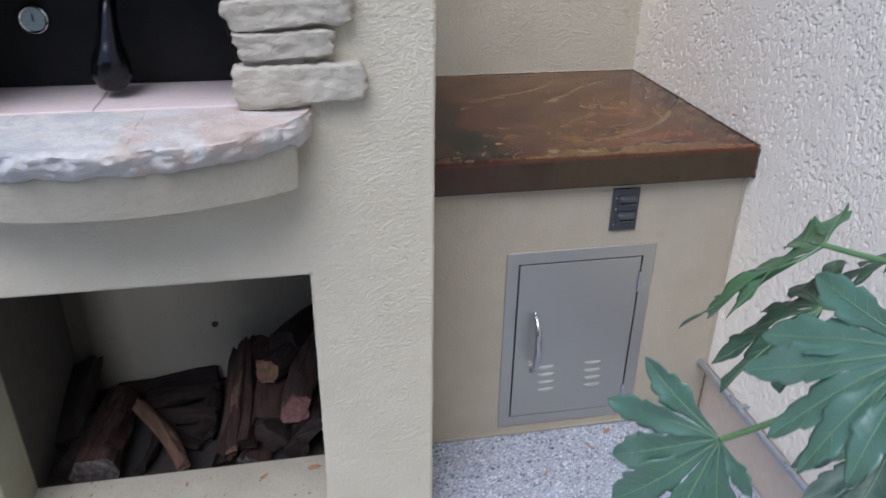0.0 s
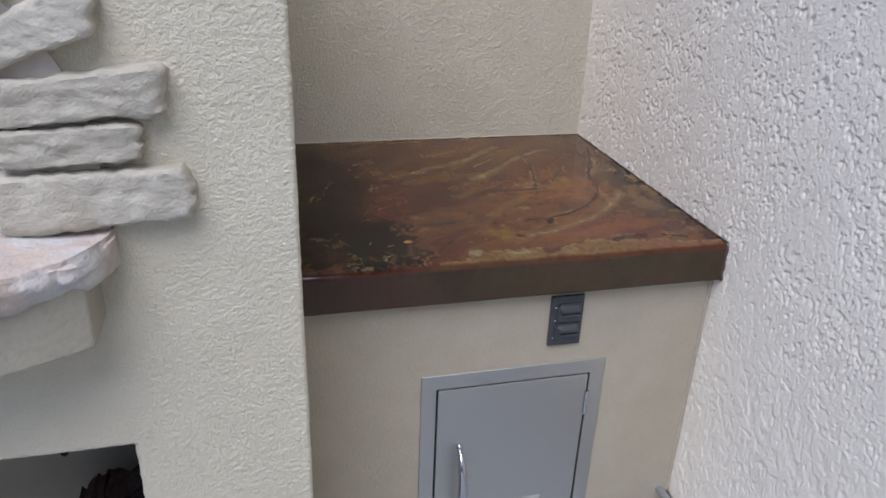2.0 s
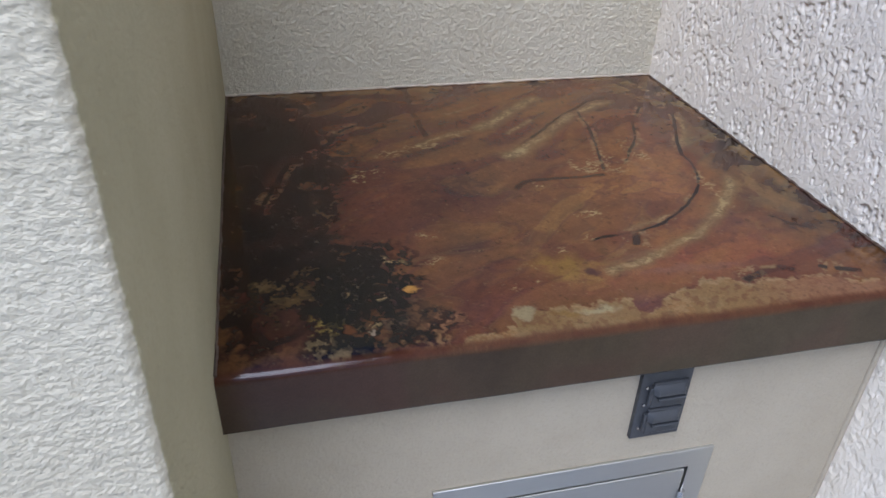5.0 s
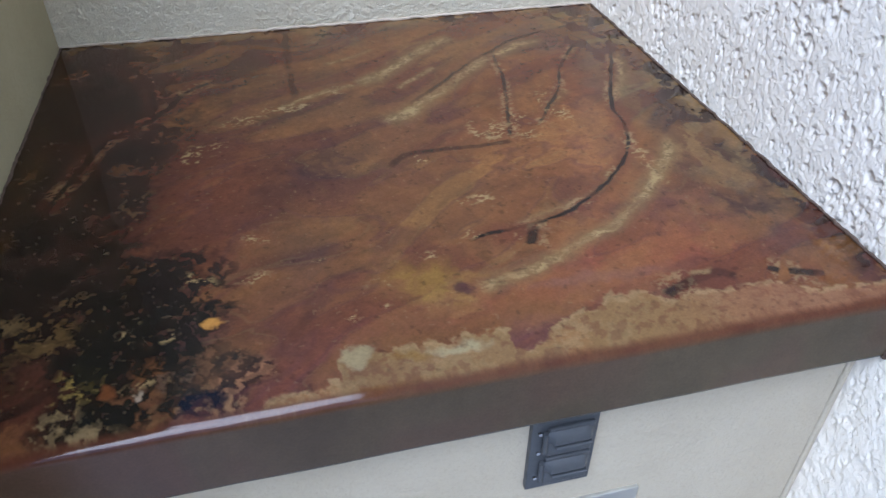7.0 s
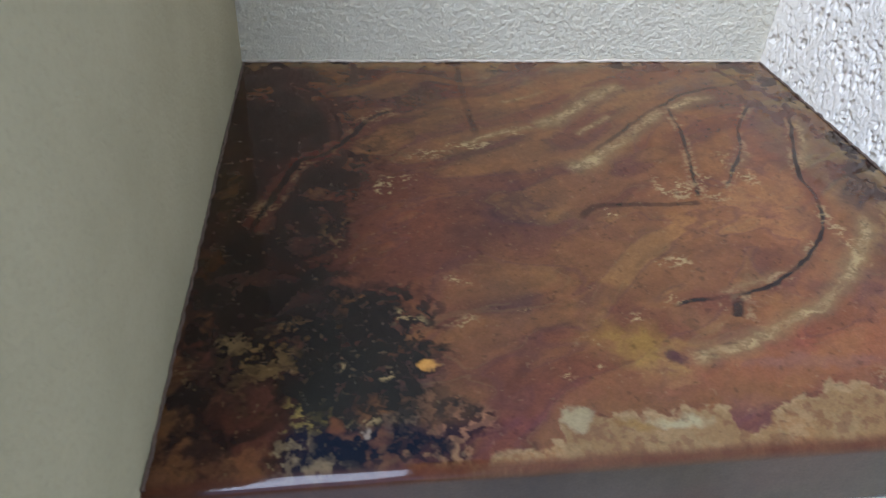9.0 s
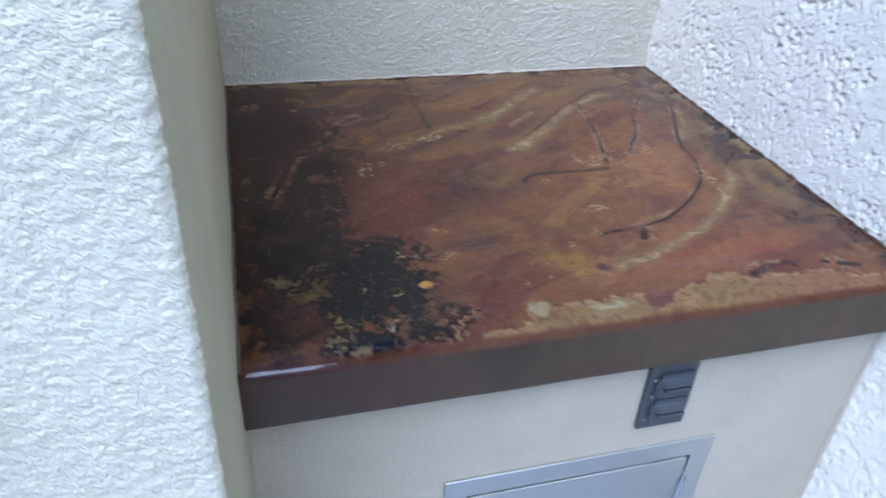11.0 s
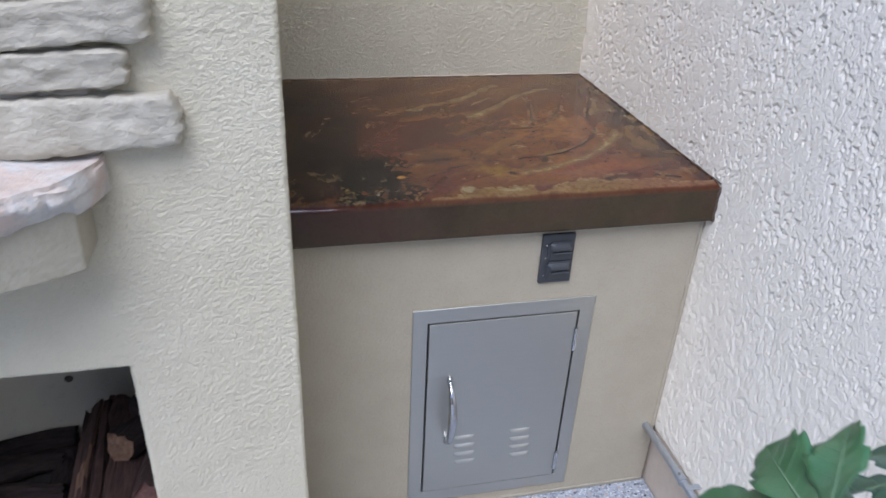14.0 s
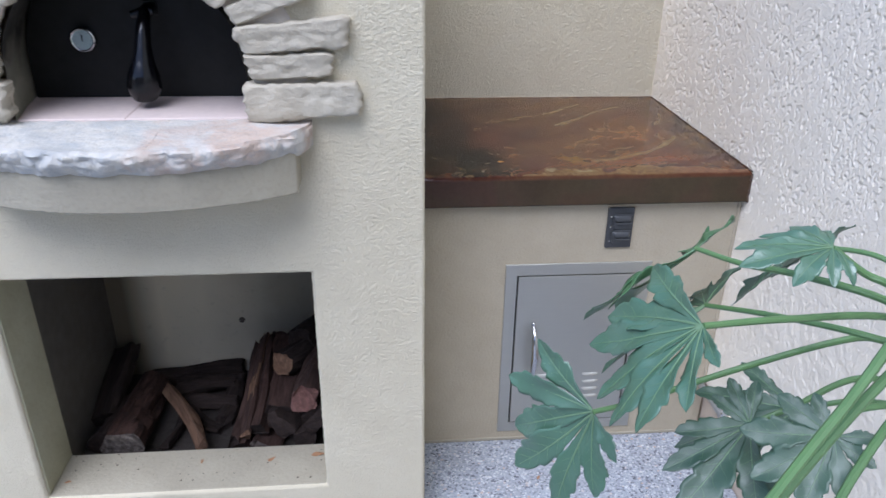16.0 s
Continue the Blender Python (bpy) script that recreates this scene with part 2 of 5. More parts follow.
def box(x0, x1, y0, y1, z0, z1, bevel=0.0, seg=2, bm=None):
    own = bmesh.new()
    bmesh.ops.create_cube(own, size=1.0, matrix=Matrix.Translation(((x0 + x1) / 2, (y0 + y1) / 2, (z0 + z1) / 2)) @ Matrix.Diagonal((x1 - x0, y1 - y0, z1 - z0, 1)))
    if bevel:
        bmesh.ops.bevel(own, geom=own.edges[:], offset=bevel, segments=seg, profile=0.5, affect="EDGES")
    if bm is None:
        return own
    me = bpy.data.meshes.new("tmp")
    own.to_mesh(me)
    own.free()
    bm.from_mesh(me)
    bpy.data.meshes.remove(me)
    return bm


def tube(points, radii, sides=10, bm=None, caps=True):
    """A round bar along points, with a radius at each."""
    bm = bm or bmesh.new()
    pts = [Vector(p) for p in points]
    if isinstance(radii, (int, float)):
        radii = [radii] * len(pts)
    radii = [float(r) for r in radii]
    rings, side = [], None
    for i, p in enumerate(pts):
        way = (pts[min(i + 1, len(pts) - 1)] - pts[max(i - 1, 0)]).normalized()
        if side is None:
            side = way.orthogonal().normalized()
        side = (side - way * side.dot(way)).normalized()
        up = way.cross(side)
        rings.append([bm.verts.new(p + radii[i] * (math.cos(k) * side + math.sin(k) * up)) for k in np.linspace(0, 2 * math.pi, sides, endpoint=False)])
    for r0, r1 in zip(rings, rings[1:]):
        for k in range(sides):
            bm.faces.new((r0[k], r0[(k + 1) % sides], r1[(k + 1) % sides], r1[k]))
    if caps:
        bm.faces.new(rings[0][::-1])
        bm.faces.new(rings[-1])
    return bm


def spline(points, n=24):
    """Catmull-Rom through points."""
    p = [Vector(q) for q in points]
    p = [2 * p[0] - p[1]] + p + [2 * p[-1] - p[-2]]
    out = []
    for i in range(1, len(p) - 2):
        for k in range(n):
            t = k / n
            out.append(0.5 * (2 * p[i] + (p[i + 1] - p[i - 1]) * t + (2 * p[i - 1] - 5 * p[i] + 4 * p[i + 1] - p[i + 2]) * t * t + (3 * p[i] - p[i - 1] - 3 * p[i + 1] + p[i + 2]) * t ** 3))
    return out + [p[-2]]


def carve(bm, cutters, bevel=0.0):
    """bm less the cutters, with its sharp edges eased."""
    ob = new("carved", mesh_of(bm, "carved"))
    extra = []
    for c in cutters:
        cut = new("cutter", mesh_of(c, "cutter"))
        extra.append(cut)
        m = ob.modifiers.new("cut", "BOOLEAN")
        m.operation, m.solver, m.object = "DIFFERENCE", "EXACT", cut
    if bevel:
        m = ob.modifiers.new("ease", "BEVEL")
        m.width, m.segments, m.limit_method, m.angle_limit = bevel, 3, "ANGLE", radians(40)
    me = bpy.data.meshes.new_from_object(ob.evaluated_get(bpy.context.evaluated_depsgraph_get()))
    for o in [ob] + extra:
        old = o.data
        bpy.data.objects.remove(o)
        bpy.data.meshes.remove(old)
    me.materials.clear()
    return me


def thing(name, label, category, group="", at=(0, 0, 0)):
    ob = new(name)
    ob.location = at
    return tagged(ob, label, category, group)


def wobble(p, scale, amount):
    return Vector(noise.noise_vector(Vector(p) * scale)) * amount


# ---------------------------------------------------------------- plan
WALL_X = 1.176            # face of the side wall
FACE_Y, SIDE_X = 1.366, 0.302   # front and side of the oven enclosure
BACK_Y = 2.412
CAB_Y = 1.650             # face of the cabinet
TOP_Z, UNDER_Z, EDGE_Y = 0.870, 0.786, 1.621
XC = -0.275               # middle of the oven
ARCH_R, ARCH_Z, HEARTH_Z = 0.224, 1.180, 1.100
DEEP_R = 0.272            # the arch widens to this behind the face

# ---------------------------------------------------------------- setting
bm = bmesh.new()
bmesh.ops.create_grid(bm, x_segments=40, y_segments=40, size=400)
for v in bm.verts:
    v.co.z = -0.035
ground = tagged(part("ground", bm, SOIL), "dark garden soil around the patio", "ground", kind="structure")
floor = tagged(part("floor", box(-6, WALL_X + 0.005, -4, 3, -0.15, 0.0), AGGREGATE), "grey exposed aggregate concrete patio", "floor", kind="structure")
# Carried up far above the view, to block sky light from this side.
wall_right = tagged(part("wall_right", box(WALL_X + 0.006, WALL_X + 0.3, -4.2, 3, 0.185, 5.6, 0.004), PINK), "beige house wall in coarse knockdown stucco", "wall", kind="structure")


def value_noise(x, y, scale, seed, octaves=4):
    """Smooth layered noise in 0..1 on arrays of metres."""
    out, total, amp = 0.0, 0.0, 1.0
    for o in range(octaves):
        rng = np.random.RandomState(seed * 17 + o)
        table = rng.rand(257, 257)
        table[256], table[:, 256] = table[0], table[:, 0]
        u, v = x * scale + 31.7 + 9.1 * o, y * scale + 17.3 + 5.3 * o
        i, j = np.floor(u).astype(int), np.floor(v).astype(int)
        f, g = u - i, v - j
        f, g = f * f * (3 - 2 * f), g * g * (3 - 2 * g)
        i, j = i % 256, j % 256
        out = out + amp * ((table[i, j] * (1 - f) + table[i + 1, j] * f) * (1 - g) + (table[i, j + 1] * (1 - f) + table[i + 1, j + 1] * f) * g)
        total += amp
        amp *= 0.55
        scale *= 2.03
    return out / total


def soft(v, a, b):
    t = np.clip((v - a) / (b - a), 0, 1)
    return t * t * (3 - 2 * t)


def sheet_mesh(name, points):
    """A smooth mesh over a grid of points (a x b x 3)."""
    a, b = points.shape[:2]
    idx = np.arange(a * b).reshape(a, b)
    faces = np.stack([idx[:-1, :-1], idx[:-1, 1:], idx[1:, 1:], idx[1:, :-1]], -1).reshape(-1, 4)
    me = bpy.data.meshes.new(name)
    me.from_pydata(points.reshape(-1, 3).tolist(), [], faces.tolist())
    me.shade_smooth()
    return me


def knockdown_sheet(Y, Z):
    """The trowelled coat of the side wall: flattened plates with torn pits between them."""
    Y, Z = np.meshgrid(Y, Z, indexing="ij")
    wy = Y + 0.009 * (value_noise(Y, Z, 90, 51, 2) - 0.5)
    wz = Z + 0.009 * (value_noise(Y, Z, 90, 52, 2) - 0.5)
    pit = value_noise(wy * 0.9, wz * 1.1, 190, 53, 2)
    crowd = soft(value_noise(Y, Z, 14, 54, 4), 0.38, 0.62) - 0.35 * soft(1.35 - Y, 0.0, 0.3)
    hole = 1 - soft(pit - (0.200 + 0.085 * crowd), -0.03, 0.025)
    # each pit is sharp above and runs out gently below
    for step, share in ((1, 0.76), (2, 0.52), (3, 0.30), (4, 0.14)):
        hole[:, :-step] = np.maximum(hole[:, :-step], share * hole[:, step:])
    crumb = value_noise(Y, Z, 240, 55, 2) - 0.5
    torn = soft(value_noise(wy, wz, 60, 57, 3), 0.40, 0.50)
    high = soft(Z, 0.60, 0.86)
    h = 0.0042 - 0.0036 * hole * (0.28 + 0.72 * high) - 0.0012 * (1 - torn) * (1 - high) + 0.0012 * crumb * (0.5 + 0.5 * high) + 0.0016 * (value_noise(Y, Z, 20, 56, 3) - 0.5)
    return sheet_mesh("stucco_coat", np.stack([WALL_X + 0.0042 - h, Y, Z], -1))


def dash(u, v, seed):
    """Height of sprayed sand stucco: rounded grains run together, in 0..1."""
    uu = u + 0.004 * (value_noise(u, v, 120, seed + 1, 2) - 0.5)
    vv = v + 0.004 * (value_noise(u, v, 120, seed + 2, 2) - 0.5)
    g = soft(value_noise(uu, vv, 320, seed, 2), 0.28, 0.74)
    return 0.80 * g + 0.20 * soft(value_noise(u, v, 60, seed + 3, 2), 0.3, 0.7)


part("stucco_coat", knockdown_sheet(np.concatenate([np.arange(0.45, 0.95, 0.0031), np.arange(0.95, BACK_Y + 0.002, 0.0017)]), np.concatenate([np.arange(0.186, 0.66, 0.0031), np.arange(0.66, 1.60, 0.0017)])), PINK, wall_right, "torn and flattened stucco coat")
tagged(part("trim", box(WALL_X + 0.009, WALL_X + 0.3, -4, 3, -0.1, 0.185), STEM), "smooth painted footing under the stucco wall", "trim", kind="structure")
# Eaves are out of view, added only to hold back sky light.
tagged(part("eaves", box(0.80, WALL_X + 0.3, -4, 3.2, 5.5, 5.62, 0.01), STEM), "unseen plain eaves added over the house wall to block sky light", "eaves", kind="structure")
wall_back = tagged(part("wall_back", box(SIDE_X - 0.1, WALL_X + 0.02, BACK_Y, BACK_Y + 0.2, 0, 1.85), CREAM), "cream stucco wall behind the counter", "wall", kind="structure")
X, Z = np.meshgrid(np.arange(SIDE_X - 0.002, WALL_X + 0.003, 0.0025), np.arange(TOP_Z - 0.004, 1.56, 0.0025), indexing="ij")
part("stucco_coat", sheet_mesh("back_coat", np.stack([X, BACK_Y + 0.0006 - 0.0021 * dash(X, Z, 71), Z], -1)), CREAM, wall_back, "sand-finished stucco coat")
# Unseen wall behind the camera, added to make light and reflections less blue.
tagged(part("wall_front", box(-6, WALL_X, -4.2, -4.0, 0, 2.5), BACKING_TAN), "unseen plain tan wall added behind the camera to lower and warm the light", "wall", kind="structure")
tagged(part("wall_left", box(-6, -0.83, BACK_Y, BACK_Y + 0.2, 0, 1.92), CREAM), "cream stucco garden wall", "wall", kind="structure")

# ---------------------------------------------------------------- oven enclosure
oven = thing("outdoor_oven", "cream stucco outdoor oven with a stone arch and a firewood niche", "oven")
body = box(-0.835, SIDE_X, FACE_Y, BACK_Y + 0.2, 0, 1.80)


def arch_outline(r, low, n=33):
    """Points (x, z) of an arch of radius r, down to the height low."""
    return [(XC + r, low)] + [(XC + r * math.cos(k), ARCH_Z + r * math.sin(k)) for k in np.linspace(0, math.pi, n)] + [(XC - r, low)]


def prism(front, y0, back, y1):
    """A solid between two outlines of as many points."""
    bm = bmesh.new()
    lo = [bm.verts.new((x, y0, z)) for x, z in front]
    hi = [bm.verts.new((x, y1, z)) for x, z in back]
    bm.faces.new(lo)
    bm.faces.new(hi[::-1])
    for i in range(len(lo)):
        j = (i + 1) % len(lo)
        bm.faces.new((lo[i], hi[i], hi[j], lo[j]))
    return bm


arch = prism(arch_outline(ARCH_R - 0.006, 1.07), FACE_Y - 0.1, arch_outline(DEEP_R + 0.018, 1.07), 1.60)
me = carve(body, [box(-0.650, 0.050, 1.2, 1.54, 0.122, 0.745), box(-0.665, 0.12, 1.526, 2.0, 0.05, 0.80), arch], 0.006)
part("stucco_body", me, CREAM, oven, "cream textured stucco")


def oven_coat():
    """The sprayed coat over the oven's front, turned round its corner on to the side, with the openings left out."""
    def steps(a, b, d):
        return list(np.linspace(a, b, max(2, int(round((b - a) / d))), endpoint=False))

    rad, d = 0.006, 0.0020
    cols = [(x, FACE_Y, 0.0, -1.0, 1.0) for x in steps(-0.834, -0.650, 0.004) + steps(-0.650, 0.050, 0.0033) + steps(0.050, SIDE_X - rad, d)]
    cols += [(SIDE_X - rad + rad * math.sin(k), FACE_Y + rad - rad * math.cos(k), math.sin(k), -math.cos(k), 1.0) for k in np.linspace(0, math.pi / 2, 8)]
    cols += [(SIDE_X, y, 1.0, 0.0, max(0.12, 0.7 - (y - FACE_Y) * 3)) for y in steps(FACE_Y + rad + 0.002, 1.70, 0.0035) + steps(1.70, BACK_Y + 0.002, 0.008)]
    zs = steps(0.0, 0.122, d) + steps(0.122, 0.745, d) + steps(0.745, 1.54, d) + [1.54]
    C, Z = np.array(cols), np.array(zs)
    run = np.concatenate([[0], np.cumsum(np.hypot(np.diff(C[:, 0]), np.diff(C[:, 1])))])
    U, ZZ = np.meshgrid(run, Z, indexing="ij")
    h = 0.0013 * dash(U * 0.75, ZZ * 1.15, 81) * C[:, 4][:, None] + 0.0024 * (value_noise(U, ZZ, 9, 85, 2) - 0.5) + 0.0014
    x0 = np.repeat(C[:, 0][:, None], len(Z), 1)
    front = np.repeat((C[:, 3] < -0.99)[:, None], len(Z), 1)
    out = np.maximum(np.maximum(-0.650 - x0, x0 - 0.050), np.maximum(0.122 - ZZ, ZZ - 0.745))
    inside = front & (out < -0.0005)
    lip = np.where(front, 1 - soft(out, 0.0, 0.007), 0.0)
    h = h * (1 - lip) - 0.0052 * lip ** 3
    PX_ = x0 + C[:, 2][:, None] * h
    PY_ = C[:, 1][:, None] + C[:, 3][:, None] * h
    shake = 0.004 * lip * (value_noise(U, ZZ, 90, 86, 3) - 0.5)
    pts = np.stack([PX_ + shake, PY_, ZZ + shake], -1)
    arch_in = front & (np.hypot(x0 - XC, np.maximum(ZZ - ARCH_Z, 0)) < ARCH_R + 0.022) & (ZZ > 1.075)
    gone = inside | arch_in
    a, b = U.shape
    idx = np.arange(a * b).reshape(a, b)
    faces = np.stack([idx[:-1, :-1], idx[1:, :-1], idx[1:, 1:], idx[:-1, 1:]], -1)
    keep = ~(gone[:-1, :-1] | gone[1:, :-1] | gone[1:, 1:] | gone[:-1, 1:])
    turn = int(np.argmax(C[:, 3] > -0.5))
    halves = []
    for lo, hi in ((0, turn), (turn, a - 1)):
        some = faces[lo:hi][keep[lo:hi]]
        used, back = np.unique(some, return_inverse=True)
        me = bpy.data.meshes.new("oven_coat")
        me.from_pydata(pts.reshape(-1, 3)[used].tolist(), [], back.reshape(-1, 4).tolist())
        me.shade_smooth()
        halves.append(me)
    return halves


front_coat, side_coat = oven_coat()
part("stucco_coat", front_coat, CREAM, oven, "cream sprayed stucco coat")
part("side_coat", side_coat, SIDE_SHADE, oven, "olive-cream side coat, its shade put into the colour")
bm = bmesh.new()
rims = [arch_outline(r, HEARTH_Z - 0.02) for r in (ARCH_R + 0.004, DEEP_R - 0.001)]
for a, b in zip(rims[0], rims[0][1:]):
    k = rims[0].index(a)
    c, d = rims[1][k], rims[1][k + 1]
    bm.faces.new([bm.verts.new(v) for v in ((a[0], 1.366, a[1]), (c[0], 1.598, c[1]), (d[0], 1.598, d[1]), (b[0], 1.366, b[1]))])
bmesh.ops.remove_doubles(bm, verts=bm.verts, dist=0.0001)
bmesh.ops.subdivide_edges(bm, edges=bm.edges[:], cuts=3, use_grid_fill=True)
for v in bm.verts:
    v.co += wobble(v.co, 18, 0.006)
part("arch_lining", bm, SOOTY, oven, "smoke-greyed stone lining", True)
part("niche_back", box(-0.660, 0.115, 1.990, 1.998, 0.057, 0.795), SPRAYED, oven, "block wall with a pale overspray of paint and recess shade in its dark edges")
part("niche_side", box(0.110, 0.118, 1.535, 1.989, 0.057, 0.795), CAVITY_SHADE, oven, "niche lining, recess shade put into its dark colour")
part("niche_ceiling", box(-0.657, 0.109, 1.535, 1.989, 0.790, 0.798), CAVITY_SHADE, oven, "niche lining, recess shade put into its dark colour")
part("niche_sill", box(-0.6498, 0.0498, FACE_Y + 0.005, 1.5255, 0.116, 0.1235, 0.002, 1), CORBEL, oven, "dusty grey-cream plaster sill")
# Thin lining added over the left jamb to carry its shade.
part("niche_reveal", box(-0.6496, -0.6455, FACE_Y + 0.010, 1.5255, 0.124, 0.742, 0.001, 1), REVEAL_SHADE, oven, "added reveal lining, shade put into its olive-grey colour")
part("niche_floor", box(-0.66, 0.115, 1.532, 1.998, 0.045, 0.056), LITTER_SHADE, oven, "niche floor strewn with bark dust, shadow put into its near-black colour")
part("niche_side", box(-0.664, -0.658, 1.535, 1.998, 0.056, 0.795), CAVITY_SHADE, oven, "niche lining, recess shade put into its dark colour")


def rough_block(corners, y0, y1, seed, nu=44, nv=14, rag=0.005, dent=0.008):
    """A split-faced stone: corners are (x, z) tl, bl, br, tr of its face at depth y0; its back lies at y1."""
    tl, bl, br, tr = [Vector((x, 0, z)) for x, z in corners]
    bm = bmesh.new()
    rows = []
    wide, high = (tr - tl).length, (tl - bl).length
    round_r = 0.010 + 0.004 * math.sin(seed * 2.3)
    for j in range(nv + 1):
        row = []
        for i in range(nu + 1):
            s, t = i / nu, j / nv
            # worn corners
            a, b = min(s, 1 - s) * wide, min(t, 1 - t) * high
            if a < round_r and b < round_r:
                pull = max(round_r - a, round_r - b) / math.hypot(round_r - a, round_r - b)
                a, b = round_r - (round_r - a) * pull, round_r - (round_r - b) * pull
                s, t = (a / wide if s < 0.5 else 1 - a / wide), (b / high if t < 0.5 else 1 - b / high)
            p = (tl * (1 - s) + tr * s) * (1 - t) + (bl * (1 - s) + br * s) * t
            edge = min(i, nu - i, j, nv - j) == 0
            q = p + Vector((seed * 3.1, seed, 0))
            d = wobble(q, 70, rag * 0.5 if edge else rag * 0.15) + wobble(q, 28, rag * 0.7 if edge else rag * 0.4) + wobble(q, 11, rag * 0.7)
            # broken ends
            broken = max(0.0, 1 - a / 0.022)
            d.x += (noise.noise(Vector((seed, 2.0, q.z * 55))) * 0.007 + noise.noise(Vector((seed, 5.0, q.z * 130))) * 0.003) * broken
            facet = noise.voronoi(q * 22 + wobble(q, 30, 0.25))[0]
            y = y0 + (0.004 if edge else 0.0) + 0.004 * broken ** 2 + noise.noise(q * 12) * dent * 0.9 - min(0.6, facet[1] - facet[0]) * dent * 0.7 + noise.noise(Vector((q.x * 40, 0, q.z * 110))) * dent * 0.22 + noise.noise(q * 170) * dent * 0.10
            row.append(bm.verts.new((p.x + d.x, y, p.z + d.z)))
        rows.append(row)
    for j in range(nv):
        for i in range(nu):
            bm.faces.new((rows[j][i], rows[j + 1][i], rows[j + 1][i + 1], rows[j][i + 1]))
    rim = rows[0][:] + [r[-1] for r in rows[1:]] + rows[-1][-2::-1] + [r[0] for r in rows[-2:0:-1]]
    mid, back = [], []
    for v in rim:
        d = wobble(v.co * 1.0 + Vector((0, seed, 3)), 60, 0.0025)
        mid.append(bm.verts.new((v.co.x + d.x, (v.co.y + y1) / 2, v.co.z + d.z)))
        back.append(bm.verts.new((v.co.x, y1, v.co.z)))
    for a, b in ((rim, mid), (mid, back)):
        for i in range(len(a)):
            j = (i + 1) % len(a)
            bm.faces.new((a[i], b[i], b[j], a[j]))
    bm.faces.new(back)
    return bm


RIGHT = [
    [(-0.056, 1.174), (-0.050, 1.099), (0.172, 1.112), (0.176, 1.180)],
    [(-0.050, 1.229), (-0.036, 1.180), (0.124, 1.189), (0.122, 1.234)],
    [(-0.063, 1.281), (-0.046, 1.230), (0.155, 1.246), (0.158, 1.304)],
    [(-0.074, 1.314), (-0.060, 1.284), (0.090, 1.338), (0.092, 1.405)],
    [(-0.130, 1.350), (-0.084, 1.312), (0.010, 1.400), (-0.040, 1.470)],
]
for k, quad in enumerate(RIGHT):
    part("stone", rough_block(quad, 1.336, 1.380, k + 1), STONE, oven, "", True)
    lft = [(2 * XC - x - 0.004 + 0.004 * math.sin(k * 2.1), z + 0.005 * math.cos(k * 1.7)) for x, z in (quad[3], quad[2], quad[1], quad[0])]
    part("stone", rough_block(lft, 1.337, 1.380, k + 11), STONE, oven, "", True)
for k, deg in enumerate((62.0, 82.0, 102.0, 122.0)):
    q = []
    for rad, off in ((ARCH_R + 0.14, -7), (ARCH_R, -8.5), (ARCH_R, 8.5), (ARCH_R + 0.14, 7)):
        ang = radians(deg - off)
        q.append((XC + rad * math.cos(ang), ARCH_Z + rad * math.sin(ang)))
    part("stone", rough_block(q, 1.336, 1.380, k + 31), STONE, oven, "", True)

# mortar bed behind the arch stones
bm = bmesh.new()
inner = [(XC + ARCH_R + 0.016, 1.090)] + [(XC + (ARCH_R + 0.016) * math.cos(k), ARCH_Z + (ARCH_R + 0.016) * math.sin(k)) for k in np.linspace(0, math.pi, 33)] + [(XC - ARCH_R - 0.016, 1.090)]
outer = [(XC + 0.345, 1.090)] + [(XC + 0.345 * math.cos(k), ARCH_Z + 0.31 * math.sin(k)) for k in np.linspace(0, math.pi, 33)] + [(XC - 0.345, 1.090)]
ring = []
for y in (1.3570, 1.372):
    ring.append(([bm.verts.new((x, y, z)) for x, z in inner], [bm.verts.new((x, y, z)) for x, z in outer]))
for i in range(len(inner) - 1):
    (a0, b0), (a1, b1) = ring
    bm.faces.new((a0[i], b0[i], b0[i + 1], a0[i + 1]))
    bm.faces.new((b0[i], b1[i], b1[i + 1], b0[i + 1]))
    bm.faces.new((a0[i], a1[i], a1[i + 1], a0[i + 1]))
part("mortar", bm, MORTAR, oven, "pale mortar between the stones")


def bow(x, half, y_end, sag):
    r = (half * half + sag * sag) / (2 * sag)
    return y_end - (math.sqrt(max(r * r - (x - XC) ** 2, 0)) - (r - sag))


# stucco corbel below the shelf
bm = bmesh.new()
cols = []
for x in np.linspace(XC - 0.32, XC + 0.32, 41):
    y = bow(x, 0.32, 1.284, 0.090)
    cols.append([bm.verts.new(c) for c in ((x, y, 0.967), (x, y, 1.056), (x, 1.372, 1.056), (x, 1.372, 0.967))])
for c0, c1 in zip(cols, cols[1:]):
    for k in range(4):
        bm.faces.new((c0[k], c0[(k + 1) % 4], c1[(k + 1) % 4], c1[k]))
bm.faces.new(cols[0])
bm.faces.new(cols[-1][::-1])
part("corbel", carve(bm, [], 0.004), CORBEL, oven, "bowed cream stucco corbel")


